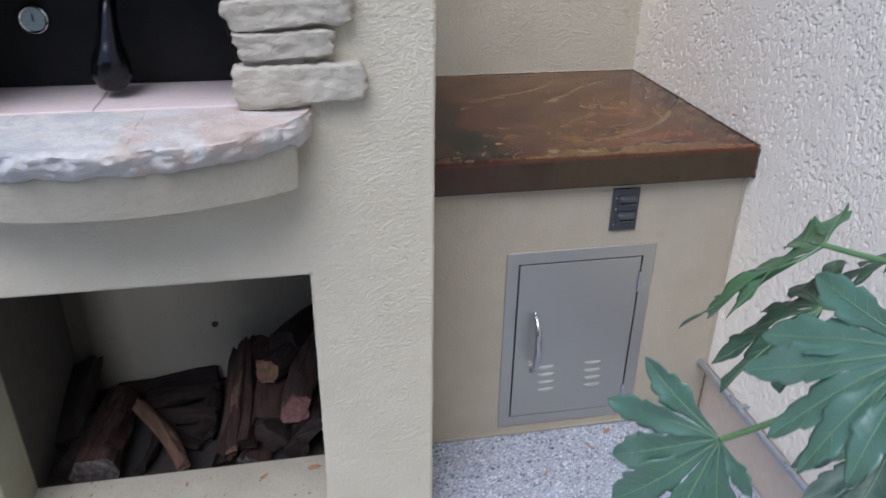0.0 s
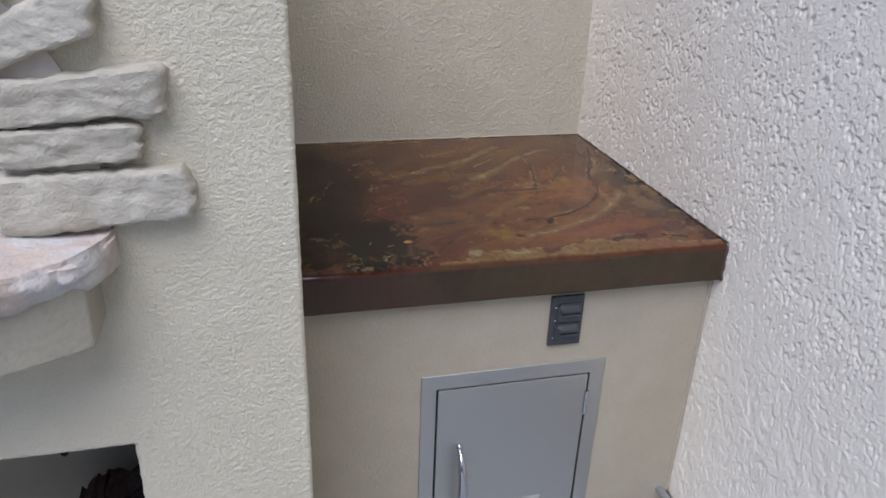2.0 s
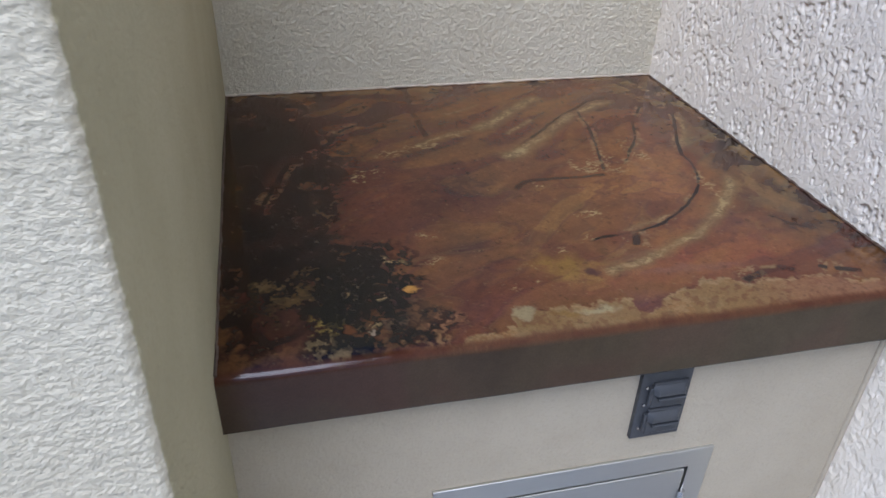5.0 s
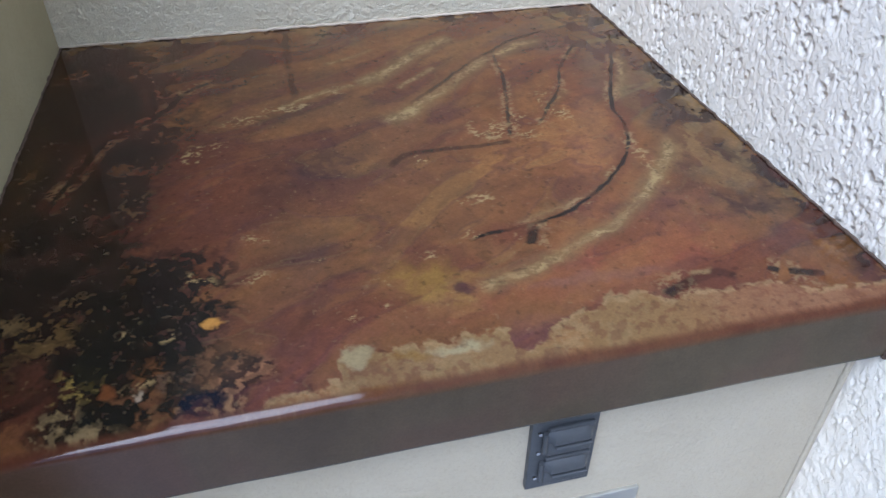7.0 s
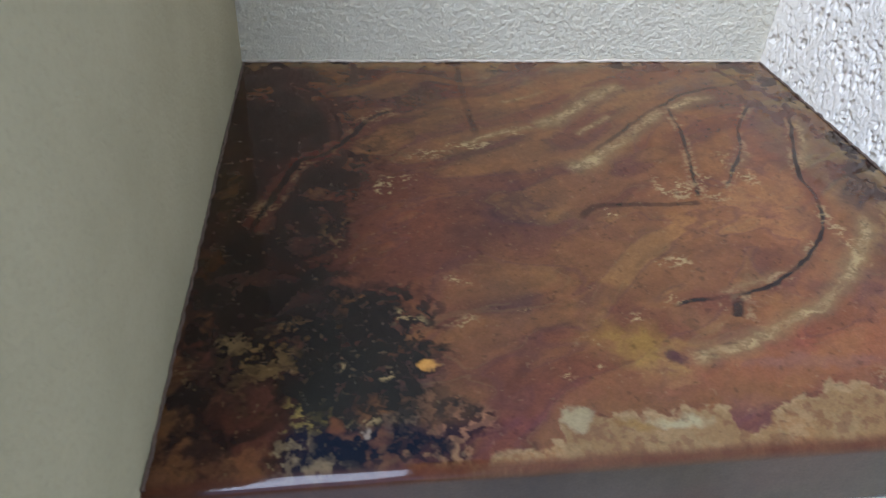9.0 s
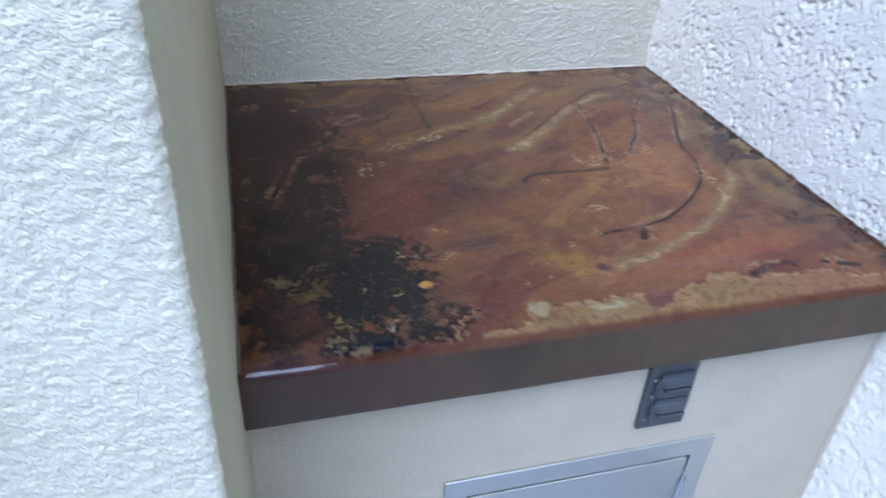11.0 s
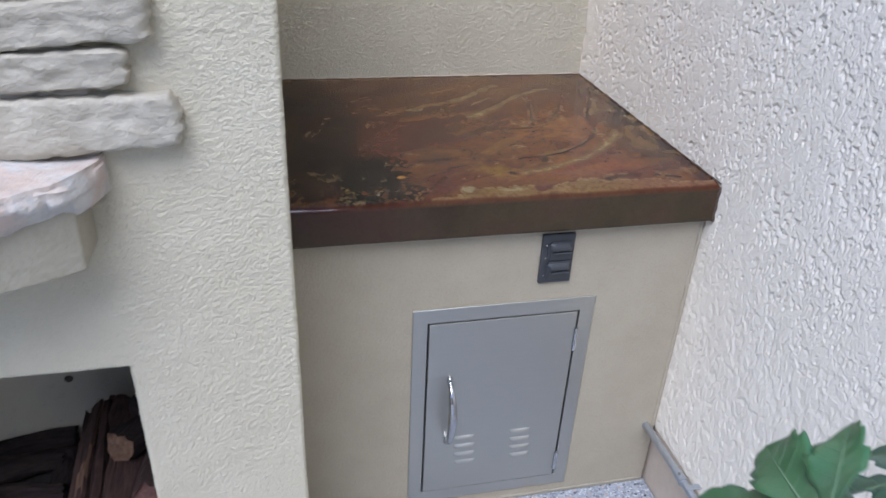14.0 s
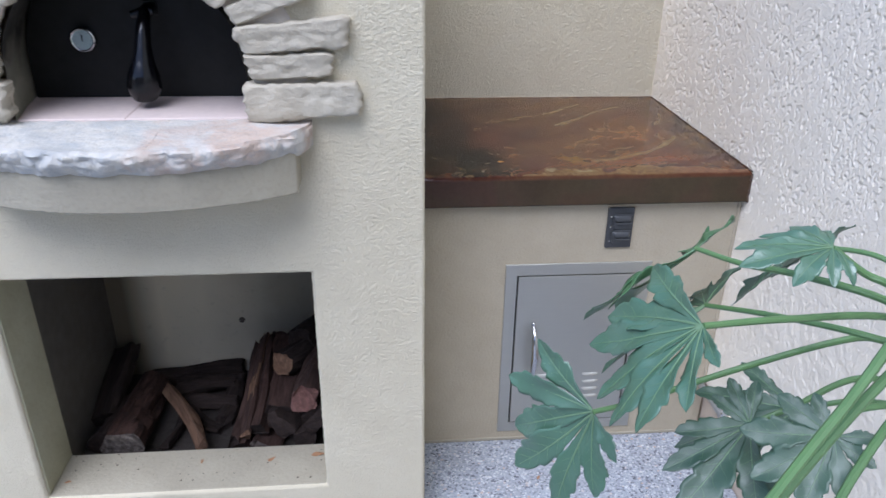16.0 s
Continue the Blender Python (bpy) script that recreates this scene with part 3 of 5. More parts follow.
def shelf_stone(x0, x1, seed, nx=64, ny=16):
    """One flagstone of the bowed shelf, its front split rough."""
    bm = bmesh.new()
    top, bot = [], []
    for i in range(nx + 1):
        x = x0 + (x1 - x0) * i / nx
        front = bow(x, 0.345, 1.286, 0.114)
        q = Vector((x * 1.0, seed, 0))
        front += 0.055 * max(0.0, (abs(x - XC) - 0.312) / 0.037) ** 2
        f1 = front + noise.noise(q * 9) * 0.016 + noise.noise(q * 28) * 0.004
        f2 = front + 0.022 + noise.noise(q * 11 + Vector((0, 5, 0))) * 0.014
        ct, cb = [], []
        for j in range(ny + 1):
            t = (j / ny) ** 1.5
            y = f1 + (1.375 - f1) * t
            p = Vector((x, y, 0))
            z = 1.096 + noise.noise(p * 22) * 0.004 + noise.noise(p * 70) * 0.0015 - 0.006 * (j == 0)
            ct.append(bm.verts.new((x + wobble(p, 50, 0.002).x, y, z)))
        for j in range(1, 15):
            t = j / 14
            p = Vector((x, t * 0.06, seed))
            y = f1 + (f2 - f1) * t ** 1.6 - 0.005 * math.sin(math.pi * t)
            facet = noise.voronoi(p * 26 + wobble(p, 30, 0.3))[0]
            y += noise.noise(p * 20) * 0.008 - min(0.5, facet[1] - facet[0]) * 0.015 + noise.noise(p * 80) * 0.002
            z = 1.091 - 0.047 * t + noise.noise(p * 30) * 0.004
            cb.append(bm.verts.new((x + wobble(p, 40, 0.003).x, y, z)))
        cb.append(bm.verts.new((x, 1.375, 1.046)))
        top.append(ct)
        bot.append(cb)
    for i in range(nx):
        a, b = top[i], top[i + 1]
        for j in range(ny):
            bm.faces.new((a[j], b[j], b[j + 1], a[j + 1]))
        c, d = [a[0]] + bot[i], [b[0]] + bot[i + 1]
        for j in range(len(c) - 1):
            bm.faces.new((c[j], c[j + 1], d[j + 1], d[j]))
    for i in (0, nx):
        bm.faces.new(top[i] + bot[i][::-1])
    return bm


def flag_mat():
    """Weathered flagstone: pale blue-grey, turning tan and orange towards the house side."""
    n = Nodes("weathered_flagstone", 0.8, spec=0.3)
    along = n.t.nodes.new("ShaderNodeSeparateXYZ")
    n.put(along.inputs[0], n.co)
    fine = n.noise(90, 4, 0.65)
    vein = n.ramp(n.noise(13, 4, 0.6, 1.5, n.stretch(1, 2.5, 1)), [(0.46, 0.0), (0.50, 0.8), (0.54, 0.0)])
    pale = n.mix(n.ramp(n.noise(17, 4, 0.6, 0.8), [(0.42, 0.0), (0.62, 1.0)]), (0.54, 0.515, 0.455), (0.43, 0.427, 0.40))
    tan = n.mix(n.ramp(n.noise(12, 4, 0.6, 0.8), [(0.40, 0.0), (0.60, 1.0)]), (0.53, 0.50, 0.45), (0.50, 0.40, 0.325))
    place = n.math("ADD", n.math("ADD", along.outputs[0], 1.0), n.math("MULTIPLY", n.noise(8, 4, 0.6, 0.6), 0.40))
    col = n.mix(n.ramp(place, [(0.94, 0.0), (1.08, 1.0)]), pale, tan)
    col = n.mix(n.math("MULTIPLY", vein, 0.45), col, (0.33, 0.36, 0.39))
    return n.done(col, None, n.bump(fine, 0.004, 0.9, n.bump(n.noise(38, 4, 0.65), 0.008, 0.6)))


FLAGSTONE = flag_mat()
part("shelf_stone", shelf_stone(-0.2085, 0.074, 2.0), FLAGSTONE, oven, "orange-tinted rough flagstone", True)
part("shelf_stone", shelf_stone(-0.615, -0.2090, 7.0, 90), FLAGSTONE, oven, "blue-grey rough flagstone", True)
HEARTH = plain("pink_firebrick", (0.60, 0.50, 0.455), 0.9, 0, 60, 0.12, 0.001)
for x0, x1 in ((-0.545, -0.2965), (-0.296, -0.006)):
    part("hearth_brick", box(x0, x1, 1.372, 1.598, 1.066, HEARTH_Z, 0.002, 1), HEARTH, oven)

# oven door with its thermometer and handle
door = thing("oven_door", "black steel oven door standing closed inside the stone arch", "oven door")
rr = 0.256
part("panel", prism(arch_outline(rr, HEARTH_Z + 0.001), 1.545, arch_outline(rr, HEARTH_Z + 0.001), 1.575), BLACK_IRON, door, "matt black steel panel")


def turned(c, rings, sides=32):
    """A body turned about the y axis through c: rings of (radius, distance to the front)."""
    bm = bmesh.new()
    made = [[bm.verts.new((c.x + r * math.cos(k), c.y - d, c.z + r * math.sin(k))) for k in np.linspace(0, 2 * math.pi, sides, endpoint=False)] for r, d in rings]
    for a, b in zip(made, made[1:]):
        for k in range(sides):
            bm.faces.new((a[k], a[(k + 1) % sides], b[(k + 1) % sides], b[k]))
    bm.faces.new(made[0])
    bm.faces.new(made[-1])
    return bm


T = Vector((-0.408, 1.545, 1.226))
thermo = part("thermometer", turned(T, [(0.024, 0.0), (0.0268, 0.003), (0.0268, 0.010), (0.0252, 0.0150), (0.0228, 0.0165), (0.0210, 0.0155), (0.0204, 0.0125)]), CHROME, door, "round chrome thermometer")
part("dial", turned(T, [(0.0203, 0.0127), (0.0201, 0.0140)]), DIAL, thermo, "pale dial face")
part("needle", box(T.x - 0.0012, T.x + 0.0012, T.y - 0.0162, T.y - 0.0150, T.z - 0.003, T.z + 0.011), BLACK_IRON, thermo)
for k in range(10):
    ang = radians(-120 + k * 27)
    c = T + Vector((0.0165 * math.sin(ang), -0.0138, 0.0165 * math.cos(ang)))
    part("tick", tube([c, c - Vector((0, 0.0008, 0))], 0.0008, 6), BLACK_IRON, thermo)
hx = -0.262
grip = [(hx + 0.003, 1.540, 1.292), (hx, 1.505, 1.290), (hx, 1.482, 1.275), (hx - 0.002, 1.466, 1.245), (hx - 0.005, 1.456, 1.205), (hx - 0.008, 1.452, 1.170), (hx - 0.012, 1.456, 1.138), (hx - 0.014, 1.464, 1.117)]
part("handle", tube(spline(grip, 8), list(np.interp(np.linspace(0, 1, 57), [0, 0.2, 0.34, 0.48, 0.60, 0.72, 0.82, 0.93, 1], [0.011, 0.012, 0.014, 0.016, 0.022, 0.032, 0.035, 0.028, 0.010])), 20), BLACK_GLOSS, door, "thick black bulbous handle", True)
part("handle_cross", tube([(hx - 0.028, 1.500, 1.281), (hx, 1.500, 1.288), (hx + 0.016, 1.500, 1.289)], [0.008, 0.012, 0.008], 12), BLACK_GLOSS, door, "", True)
part("handle_mount", box(hx - 0.016, hx + 0.014, 1.536, 1.546, 1.275, 1.303, 0.003), BLACK_IRON, door)


# firewood
def log_bm(length, radius, seed, split, sides=22):
    """A log along z from 0 to its length; a split one has a flat face."""
    bm = bmesh.new()
    rings = []
    for i in range(19):
        t = i / 18
        ring = []
        for k in range(sides):
            ang = 2 * math.pi * k / sides
            q = Vector((math.cos(ang), math.sin(ang), t * length * 6 + seed * 7))
            r = radius * (1 + 0.34 * noise.noise(q * 0.9) + 0.22 * noise.noise(q * 2.2) + 0.13 * noise.noise(Vector((q.x * 5, q.y * 5, q.z * 1.2))) + 0.06 * noise.noise(q * 9)) * (1 - 0.10 * t)
            x, y = r * math.cos(ang), r * math.sin(ang)
            if split:
                x = min(x, radius * (0.12 + 0.10 * noise.noise(q * 1.7)))
                if split > 1:
                    y = max(y, -radius * 0.25)
            ring.append(bm.verts.new((x + 0.012 * math.sin(seed + 3 * t), y + 0.010 * math.cos(seed * 2 + 2.4 * t), t * length + (0.016 if i in (0, 18) else 0.008) * noise.noise(q * 3))))
        rings.append(ring)
    for a, b in zip(rings, rings[1:]):
        for k in range(sides):
            bm.faces.new((a[k], a[(k + 1) % sides], b[(k + 1) % sides], b[k]))
    ends = [bm.faces.new(rings[0][::-1]), bm.faces.new(rings[-1])]
    return bm, ends


def firewood(p0, p1, radius, seed, split=0, skin=None, label="", roll=0.0, cut=None):
    p0, p1 = Vector(p0), Vector(p1)
    bm, ends = log_bm((p1 - p0).length, radius, seed, split)
    me = bpy.data.meshes.new("log")
    for f in ends:
        f.material_index = 1
    if split:
        for f in bm.faces:
            c = f.calc_center_median()
            if f.material_index == 0 and c.x > radius * 0.02 and abs(f.normal.x if f.normal.length else 0) >= 0 and abs(c.x - radius * 0.12) < radius * 0.14:
                f.material_index = 1 if split == 3 else 0
    bmesh.ops.recalc_face_normals(bm, faces=bm.faces)
    bm.to_mesh(me)
    bm.free()
    me.materials.append(skin or BARK)
    me.materials.append(cut or (SPLIT if split == 3 else BARK_DARK))
    ob = new("firewood_log", me)
    turn = (p1 - p0).to_track_quat("Z", "Y").to_matrix().to_4x4()
    ob.matrix_world = Matrix.Translation(p0) @ turn @ pose(0, 0, 0, 0, 0, roll)
    return tagged(ob, label or "reddish-brown split firewood log in the niche", "firewood", "firewood in the niche")


OLD = "dark old firewood log lying at the back"
firewood((-0.618, 1.700, 0.108), (-0.622, 1.950, 0.200), 0.050, 1, 1, BARK_DARK, "dark old firewood log leaning in the niche", 60)
firewood((-0.600, 1.600, 0.092), (-0.600, 1.800, 0.100), 0.036, 16, 0, BARK_DARK, "dark old firewood log leaning in the niche")
firewood((-0.535, 1.565, 0.104), (-0.512, 1.870, 0.112), 0.054, 2, 0, BARK, "thick grey-brown firewood log with a frayed end", 150, FRAYED)
firewood((-0.325, 1.560, 0.092), (-0.470, 1.800, 0.128), 0.031, 3, 3, SPLIT, "thin split firewood stick with pale orange wood", 30)
firewood((-0.245, 1.580, 0.096), (-0.190, 1.880, 0.215), 0.044, 4, 1, BARK, "", 20)
firewood((-0.205, 1.575, 0.135), (-0.165, 1.880, 0.245), 0.030, 5, 3, BARK, "red-brown split log with a pale ridge", 40)
firewood((-0.155, 1.590, 0.125), (-0.125, 1.890, 0.225), 0.044, 14, 2, BARK, "", 250)
firewood((-0.100, 1.620, 0.185), (-0.095, 1.900, 0.245), 0.042, 6, 1, BARK, "", 100)
firewood((-0.100, 1.720, 0.272), (0.030, 1.920, 0.235), 0.036, 7, 0, BARK_DARK, "dark log with a bright sawn end on the pile", 200, SPLIT)
firewood((-0.006, 1.575, 0.250), (0.030, 1.930, 0.235), 0.042, 8, 0, BARK, "round reddish log with a sawn end", 0, PINK_END)
firewood((-0.085, 1.580, 0.160), (-0.040, 1.930, 0.150), 0.048, 9, 1, BARK_DARK, "grey weathered log low in the pile", 130)
firewood((0.030, 1.575, 0.150), (0.060, 1.930, 0.140), 0.048, 10, 1, BARK_DARK, "grey weathered log low in the pile", 220)
firewood((-0.130, 1.570, 0.092), (-0.100, 1.880, 0.092), 0.036, 18, 1, BARK, "short red-brown log under the pile", 120, FRAYED)
firewood((-0.025, 1.570, 0.090), (0.000, 1.880, 0.090), 0.034, 19, 0, BARK_DARK, "grey weathered log low in the pile")
firewood((-0.040, 1.800, 0.280), (0.060, 1.955, 0.285), 0.046, 13, 0, BARK_DARK, "dark log on top of the pile")
firewood((-0.540, 1.945, 0.086), (-0.260, 1.950, 0.088), 0.030, 11, 0, BARK_DARK, OLD)
firewood((-0.440, 1.850, 0.082), (-0.270, 1.870, 0.084), 0.026, 12, 0, BARK_DARK, OLD)
firewood((-0.400, 1.760, 0.080), (-0.280, 1.680, 0.082), 0.024, 15, 1, BARK_DARK, OLD, 80)
firewood((-0.460, 1.900, 0.080), (-0.250, 1.910, 0.085), 0.026, 20, 0, BARK_DARK, OLD)
firewood((-0.420, 1.800, 0.078), (-0.250, 1.790, 0.080), 0.023, 21, 0, BARK_DARK, OLD)
firewood((-0.440, 1.600, 0.076), (-0.410, 1.760, 0.078), 0.022, 22, 1, BARK_DARK, OLD, 40)
firewood((-0.290, 1.700, 0.080), (-0.260, 1.880, 0.082), 0.025, 23, 0, BARK_DARK, OLD)

# ---------------------------------------------------------------- cabinet and counter
cabinet = thing("outdoor_cabinet", "built-in cream stucco cabinet under the stained counter", "cabinet")
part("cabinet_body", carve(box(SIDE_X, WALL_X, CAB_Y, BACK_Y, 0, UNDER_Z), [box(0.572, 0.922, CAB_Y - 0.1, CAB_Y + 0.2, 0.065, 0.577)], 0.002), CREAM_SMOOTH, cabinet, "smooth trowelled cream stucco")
part("foot_joint", box(SIDE_X + 0.004, WALL_X - 0.002, CAB_Y - 0.0035, CAB_Y + 0.002, 0.0005, 0.011, 0.0015, 1), CORBEL, cabinet, "rough plaster line along the patio")
part("corner_joint", box(WALL_X - 0.009, WALL_X - 0.0005, CAB_Y - 0.004, CAB_Y + 0.002, 0.190, UNDER_Z - 0.002, 0.002, 1), CREAM_SMOOTH, cabinet, "plaster fillet against the house wall")


def near_line(x, y, line):
    """Distance to a smoothed line, and how far along it (0..1) the nearest place lies."""
    pts = spline([(a, b, 0) for a, b in line], 6)
    best, along = np.full(x.shape, 9.0), np.zeros(x.shape)
    for k, (p, q) in enumerate(zip(pts, pts[1:])):
        dx, dy = q.x - p.x, q.y - p.y
        t = np.clip(((x - p.x) * dx + (y - p.y) * dy) / (dx * dx + dy * dy + 1e-12), 0, 1)
        d = np.hypot(x - p.x - t * dx, y - p.y - t * dy)
        along = np.where(d < best, (k + t) / (len(pts) - 1), along)
        best = np.minimum(d, best)
    return best, along


BASE = (0.0894, 0.0329, 0.0142)
AMBER = (0.1598, 0.0731, 0.0207)
UMBER = (0.0321, 0.0165, 0.0114)
MAROON = (0.064, 0.0231, 0.0189)
OCHRE = (0.1239, 0.0797, 0.0303)
SOOT = (0.0066, 0.004, 0.004)
PALE_TAN = (0.2416, 0.1694, 0.0701)
RUSSET = (0.0826, 0.0249, 0.0127)
TAN = (0.1504, 0.0764, 0.0262)
LIGHT_TAN = (0.2066, 0.1399, 0.0608)
BRICK = (0.1504, 0.0578, 0.0303)
RIM = (0.0556, 0.0172, 0.0082)
# stains of the counter in plan: (x, y, half width, half depth, colour, strength), edge softness and raggedness where they differ
FIELDS_BACK = [
    (0.376, 2.075, 0.136, 0.398, (0.0087, 0.004, 0.004), 0.92),
    (0.368, 1.872, 0.111, 0.14, (0.0056, 0.004, 0.004), 0.94),
    (0.443, 1.827, 0.057, 0.05, (0.0056, 0.004, 0.004), 0.8),
    (0.322, 2.025, 0.015, 0.102, (0.043, 0.0213, 0.0054), 0.8),
    (0.317, 1.924, 0.012, 0.051, (0.0342, 0.015, 0.004), 0.7),
    (0.42, 2.226, 0.036, 0.07, (0.018, 0.0084, 0.004), 0.6),
    (0.498, 2.306, 0.06, 0.035, (0.0611, 0.0351, 0.0173), 0.8),
    (0.439, 2.379, 0.141, 0.026, (0.0407, 0.018, 0.01), 0.7),
    (0.622, 2.266, 0.088, 0.152, (0.0504, 0.0231, 0.0114), 0.85),
    (0.698, 2.363, 0.051, 0.053, (0.093, 0.0607, 0.0303), 0.75),
    (0.817, 2.387, 0.081, 0.027, (0.0583, 0.0445, 0.0324), 0.6),
    (0.715, 2.135, 0.125, 0.098, (0.073, 0.0329, 0.0165), 0.75),
    (0.552, 1.923, 0.076, 0.105, (0.1078, 0.0319, 0.0142), 0.9),
    (0.661, 2.046, 0.033, 0.048, (0.1117, 0.042, 0.0142), 0.65),
    (0.682, 1.961, 0.076, 0.074, (0.0342, 0.0142, 0.0142), 0.95),
    (0.6, 1.905, 0.023, 0.121, (0.0385, 0.018, 0.0114), 0.6),
    (0.647, 1.883, 0.032, 0.035, (0.1239, 0.055, 0.0189), 0.7),
    (0.785, 1.885, 0.102, 0.094, (0.1504, 0.0731, 0.0224), 0.9),
    (0.903, 1.967, 0.08, 0.156, (0.1598, 0.0699, 0.0207), 0.9),
    (0.988, 2.02, 0.058, 0.179, (0.1798, 0.0731, 0.0243), 0.9),
    (1.067, 2.166, 0.032, 0.12, (0.1002, 0.0396, 0.0207), 0.8),
    (0.905, 2.106, 0.053, 0.102, (0.0826, 0.0249, 0.0076), 0.8),
    (0.974, 2.145, 0.027, 0.111, (0.0894, 0.0288, 0.0076), 0.7),
    (0.823, 2.029, 0.084, 0.041, (0.0826, 0.0249, 0.0142), 0.75),
    (0.912, 2.294, 0.112, 0.078, (0.1239, 0.0637, 0.0224), 0.75),
    (0.963, 2.181, 0.056, 0.084, (0.0966, 0.0351, 0.0142), 0.7),
    (1.08, 2.307, 0.086, 0.06, (0.064, 0.042, 0.0303), 0.85),
    (1.089, 2.219, 0.034, 0.071, (0.0826, 0.047, 0.0303), 0.6),
]
FIELDS_FRONT = [
    (0.388, 1.704, 0.073, 0.091, (0.0099, 0.0041, 0.004), 0.92),
    (0.453, 1.639, 0.049, 0.026, (0.0282, 0.015, 0.0064), 0.8),
    (1.101, 2.053, 0.041, 0.103, (0.1281, 0.0903, 0.0392), 0.85),
    (1.162, 2.084, 0.048, 0.102, (0.0212, 0.0121, 0.01), 0.9),
    (1.138, 1.983, 0.031, 0.061, (0.0282, 0.015, 0.0114), 0.8),
    (1.133, 1.894, 0.044, 0.104, (0.0246, 0.0121, 0.0114), 0.9),
    (1.096, 1.936, 0.028, 0.086, (0.0966, 0.042, 0.0243), 0.6),
    (1.114, 1.836, 0.018, 0.027, (0.1324, 0.0977, 0.0494), 0.8),
    (1.121, 1.785, 0.026, 0.027, (0.1117, 0.0797, 0.0417), 0.75),
    (1.103, 1.793, 0.039, 0.032, (0.0212, 0.0108, 0.0114), 0.85),
    (1.107, 1.729, 0.035, 0.029, (0.0583, 0.0308, 0.0243), 0.7),
    (1.172, 1.95, 0.042, 0.023, (0.0966, 0.0668, 0.0324), 0.7),
    (0.951, 1.818, 0.035, 0.036, (0.1117, 0.0373, 0.0173), 0.8),
    (1.012, 1.808, 0.048, 0.058, (0.1117, 0.047, 0.0224), 0.8),
    (0.951, 1.739, 0.103, 0.044, (0.1412, 0.042, 0.0189), 0.92),
    (0.831, 1.721, 0.072, 0.028, (0.1281, 0.0373, 0.0189), 0.9),
    (0.721, 1.698, 0.067, 0.019, (0.093, 0.0268, 0.0173), 0.9),
    (0.618, 1.68, 0.041, 0.03, (0.0894, 0.0288, 0.0224), 0.75),
    (0.885, 1.719, 0.078, 0.008, (0.1078, 0.0578, 0.0608), 0.4),
    (0.733, 1.75, 0.044, 0.032, (0.1696, 0.094, 0.0262), 0.9),
    (0.802, 1.781, 0.032, 0.022, (0.1457, 0.0731, 0.0243), 0.7),
    (0.597, 1.762, 0.055, 0.074, (0.073, 0.0268, 0.0173), 0.85),
    (0.623, 1.812, 0.032, 0.042, (0.0407, 0.0213, 0.0189), 0.65),
    (0.525, 1.696, 0.031, 0.038, (0.0478, 0.0268, 0.0224), 0.75),
    (0.577, 1.836, 0.026, 0.063, (0.0966, 0.0329, 0.0173), 0.7),
    (0.805, 1.665, 0.024, 0.019, (0.0699, 0.0249, 0.0262), 0.8),
    (1.01, 1.938, 0.018, 0.095, (0.0966, 0.0396, 0.0189), 0.6),
]
BURNS = [
    (0.477, 1.736, 0.048, 0.082, (0.004, 0.004, 0.004), 0.9, 0.6, 0.9),
    (0.472, 1.651, 0.036, 0.011, (0.004, 0.004, 0.004), 0.9, 0.5, 1.0),
    (0.539, 1.755, 0.014, 0.01, (0.004, 0.004, 0.004), 0.85, 0.5, 0.9),
    (0.523, 1.651, 0.013, 0.007, (0.0047, 0.004, 0.004), 0.8, 0.5, 0.9),
    (0.549, 1.684, 0.015, 0.007, (0.0111, 0.0084, 0.0076), 0.75, 0.5, 0.9),
    (0.504, 1.808, 0.036, 0.032, (0.0066, 0.004, 0.004), 0.75, 0.6, 1.1),
    (0.425, 1.708, 0.026, 0.016, (0.004, 0.004, 0.004), 0.7, 0.6, 1.0),
]
LACE = [
    (0.388, 1.742, 0.039, 0.038, (0.0877, 0.0523, 0.0173), 0.85),
    (0.426, 1.789, 0.028, 0.016, (0.0966, 0.055, 0.0189), 0.8),
    (0.42, 1.684, 0.017, 0.024, (0.2208, 0.1592, 0.0357), 0.9),
    (0.353, 1.776, 0.015, 0.013, (0.1137, 0.0731, 0.0282), 0.8),
    (0.422, 1.643, 0.038, 0.019, (0.1876, 0.1308, 0.0578), 0.85),
    (0.521, 1.652, 0.047, 0.016, (0.1929, 0.1055, 0.0417), 0.75),
    (0.555, 1.669, 0.026, 0.015, (0.1876, 0.0867, 0.0392), 0.8),
    (0.483, 1.824, 0.032, 0.024, (0.1239, 0.055, 0.0173), 0.8),
    (0.449, 1.945, 0.019, 0.023, (0.0912, 0.055, 0.0215), 0.7),
    (0.491, 1.674, 0.025, 0.008, (0.1747, 0.1095, 0.0654), 0.7),
]
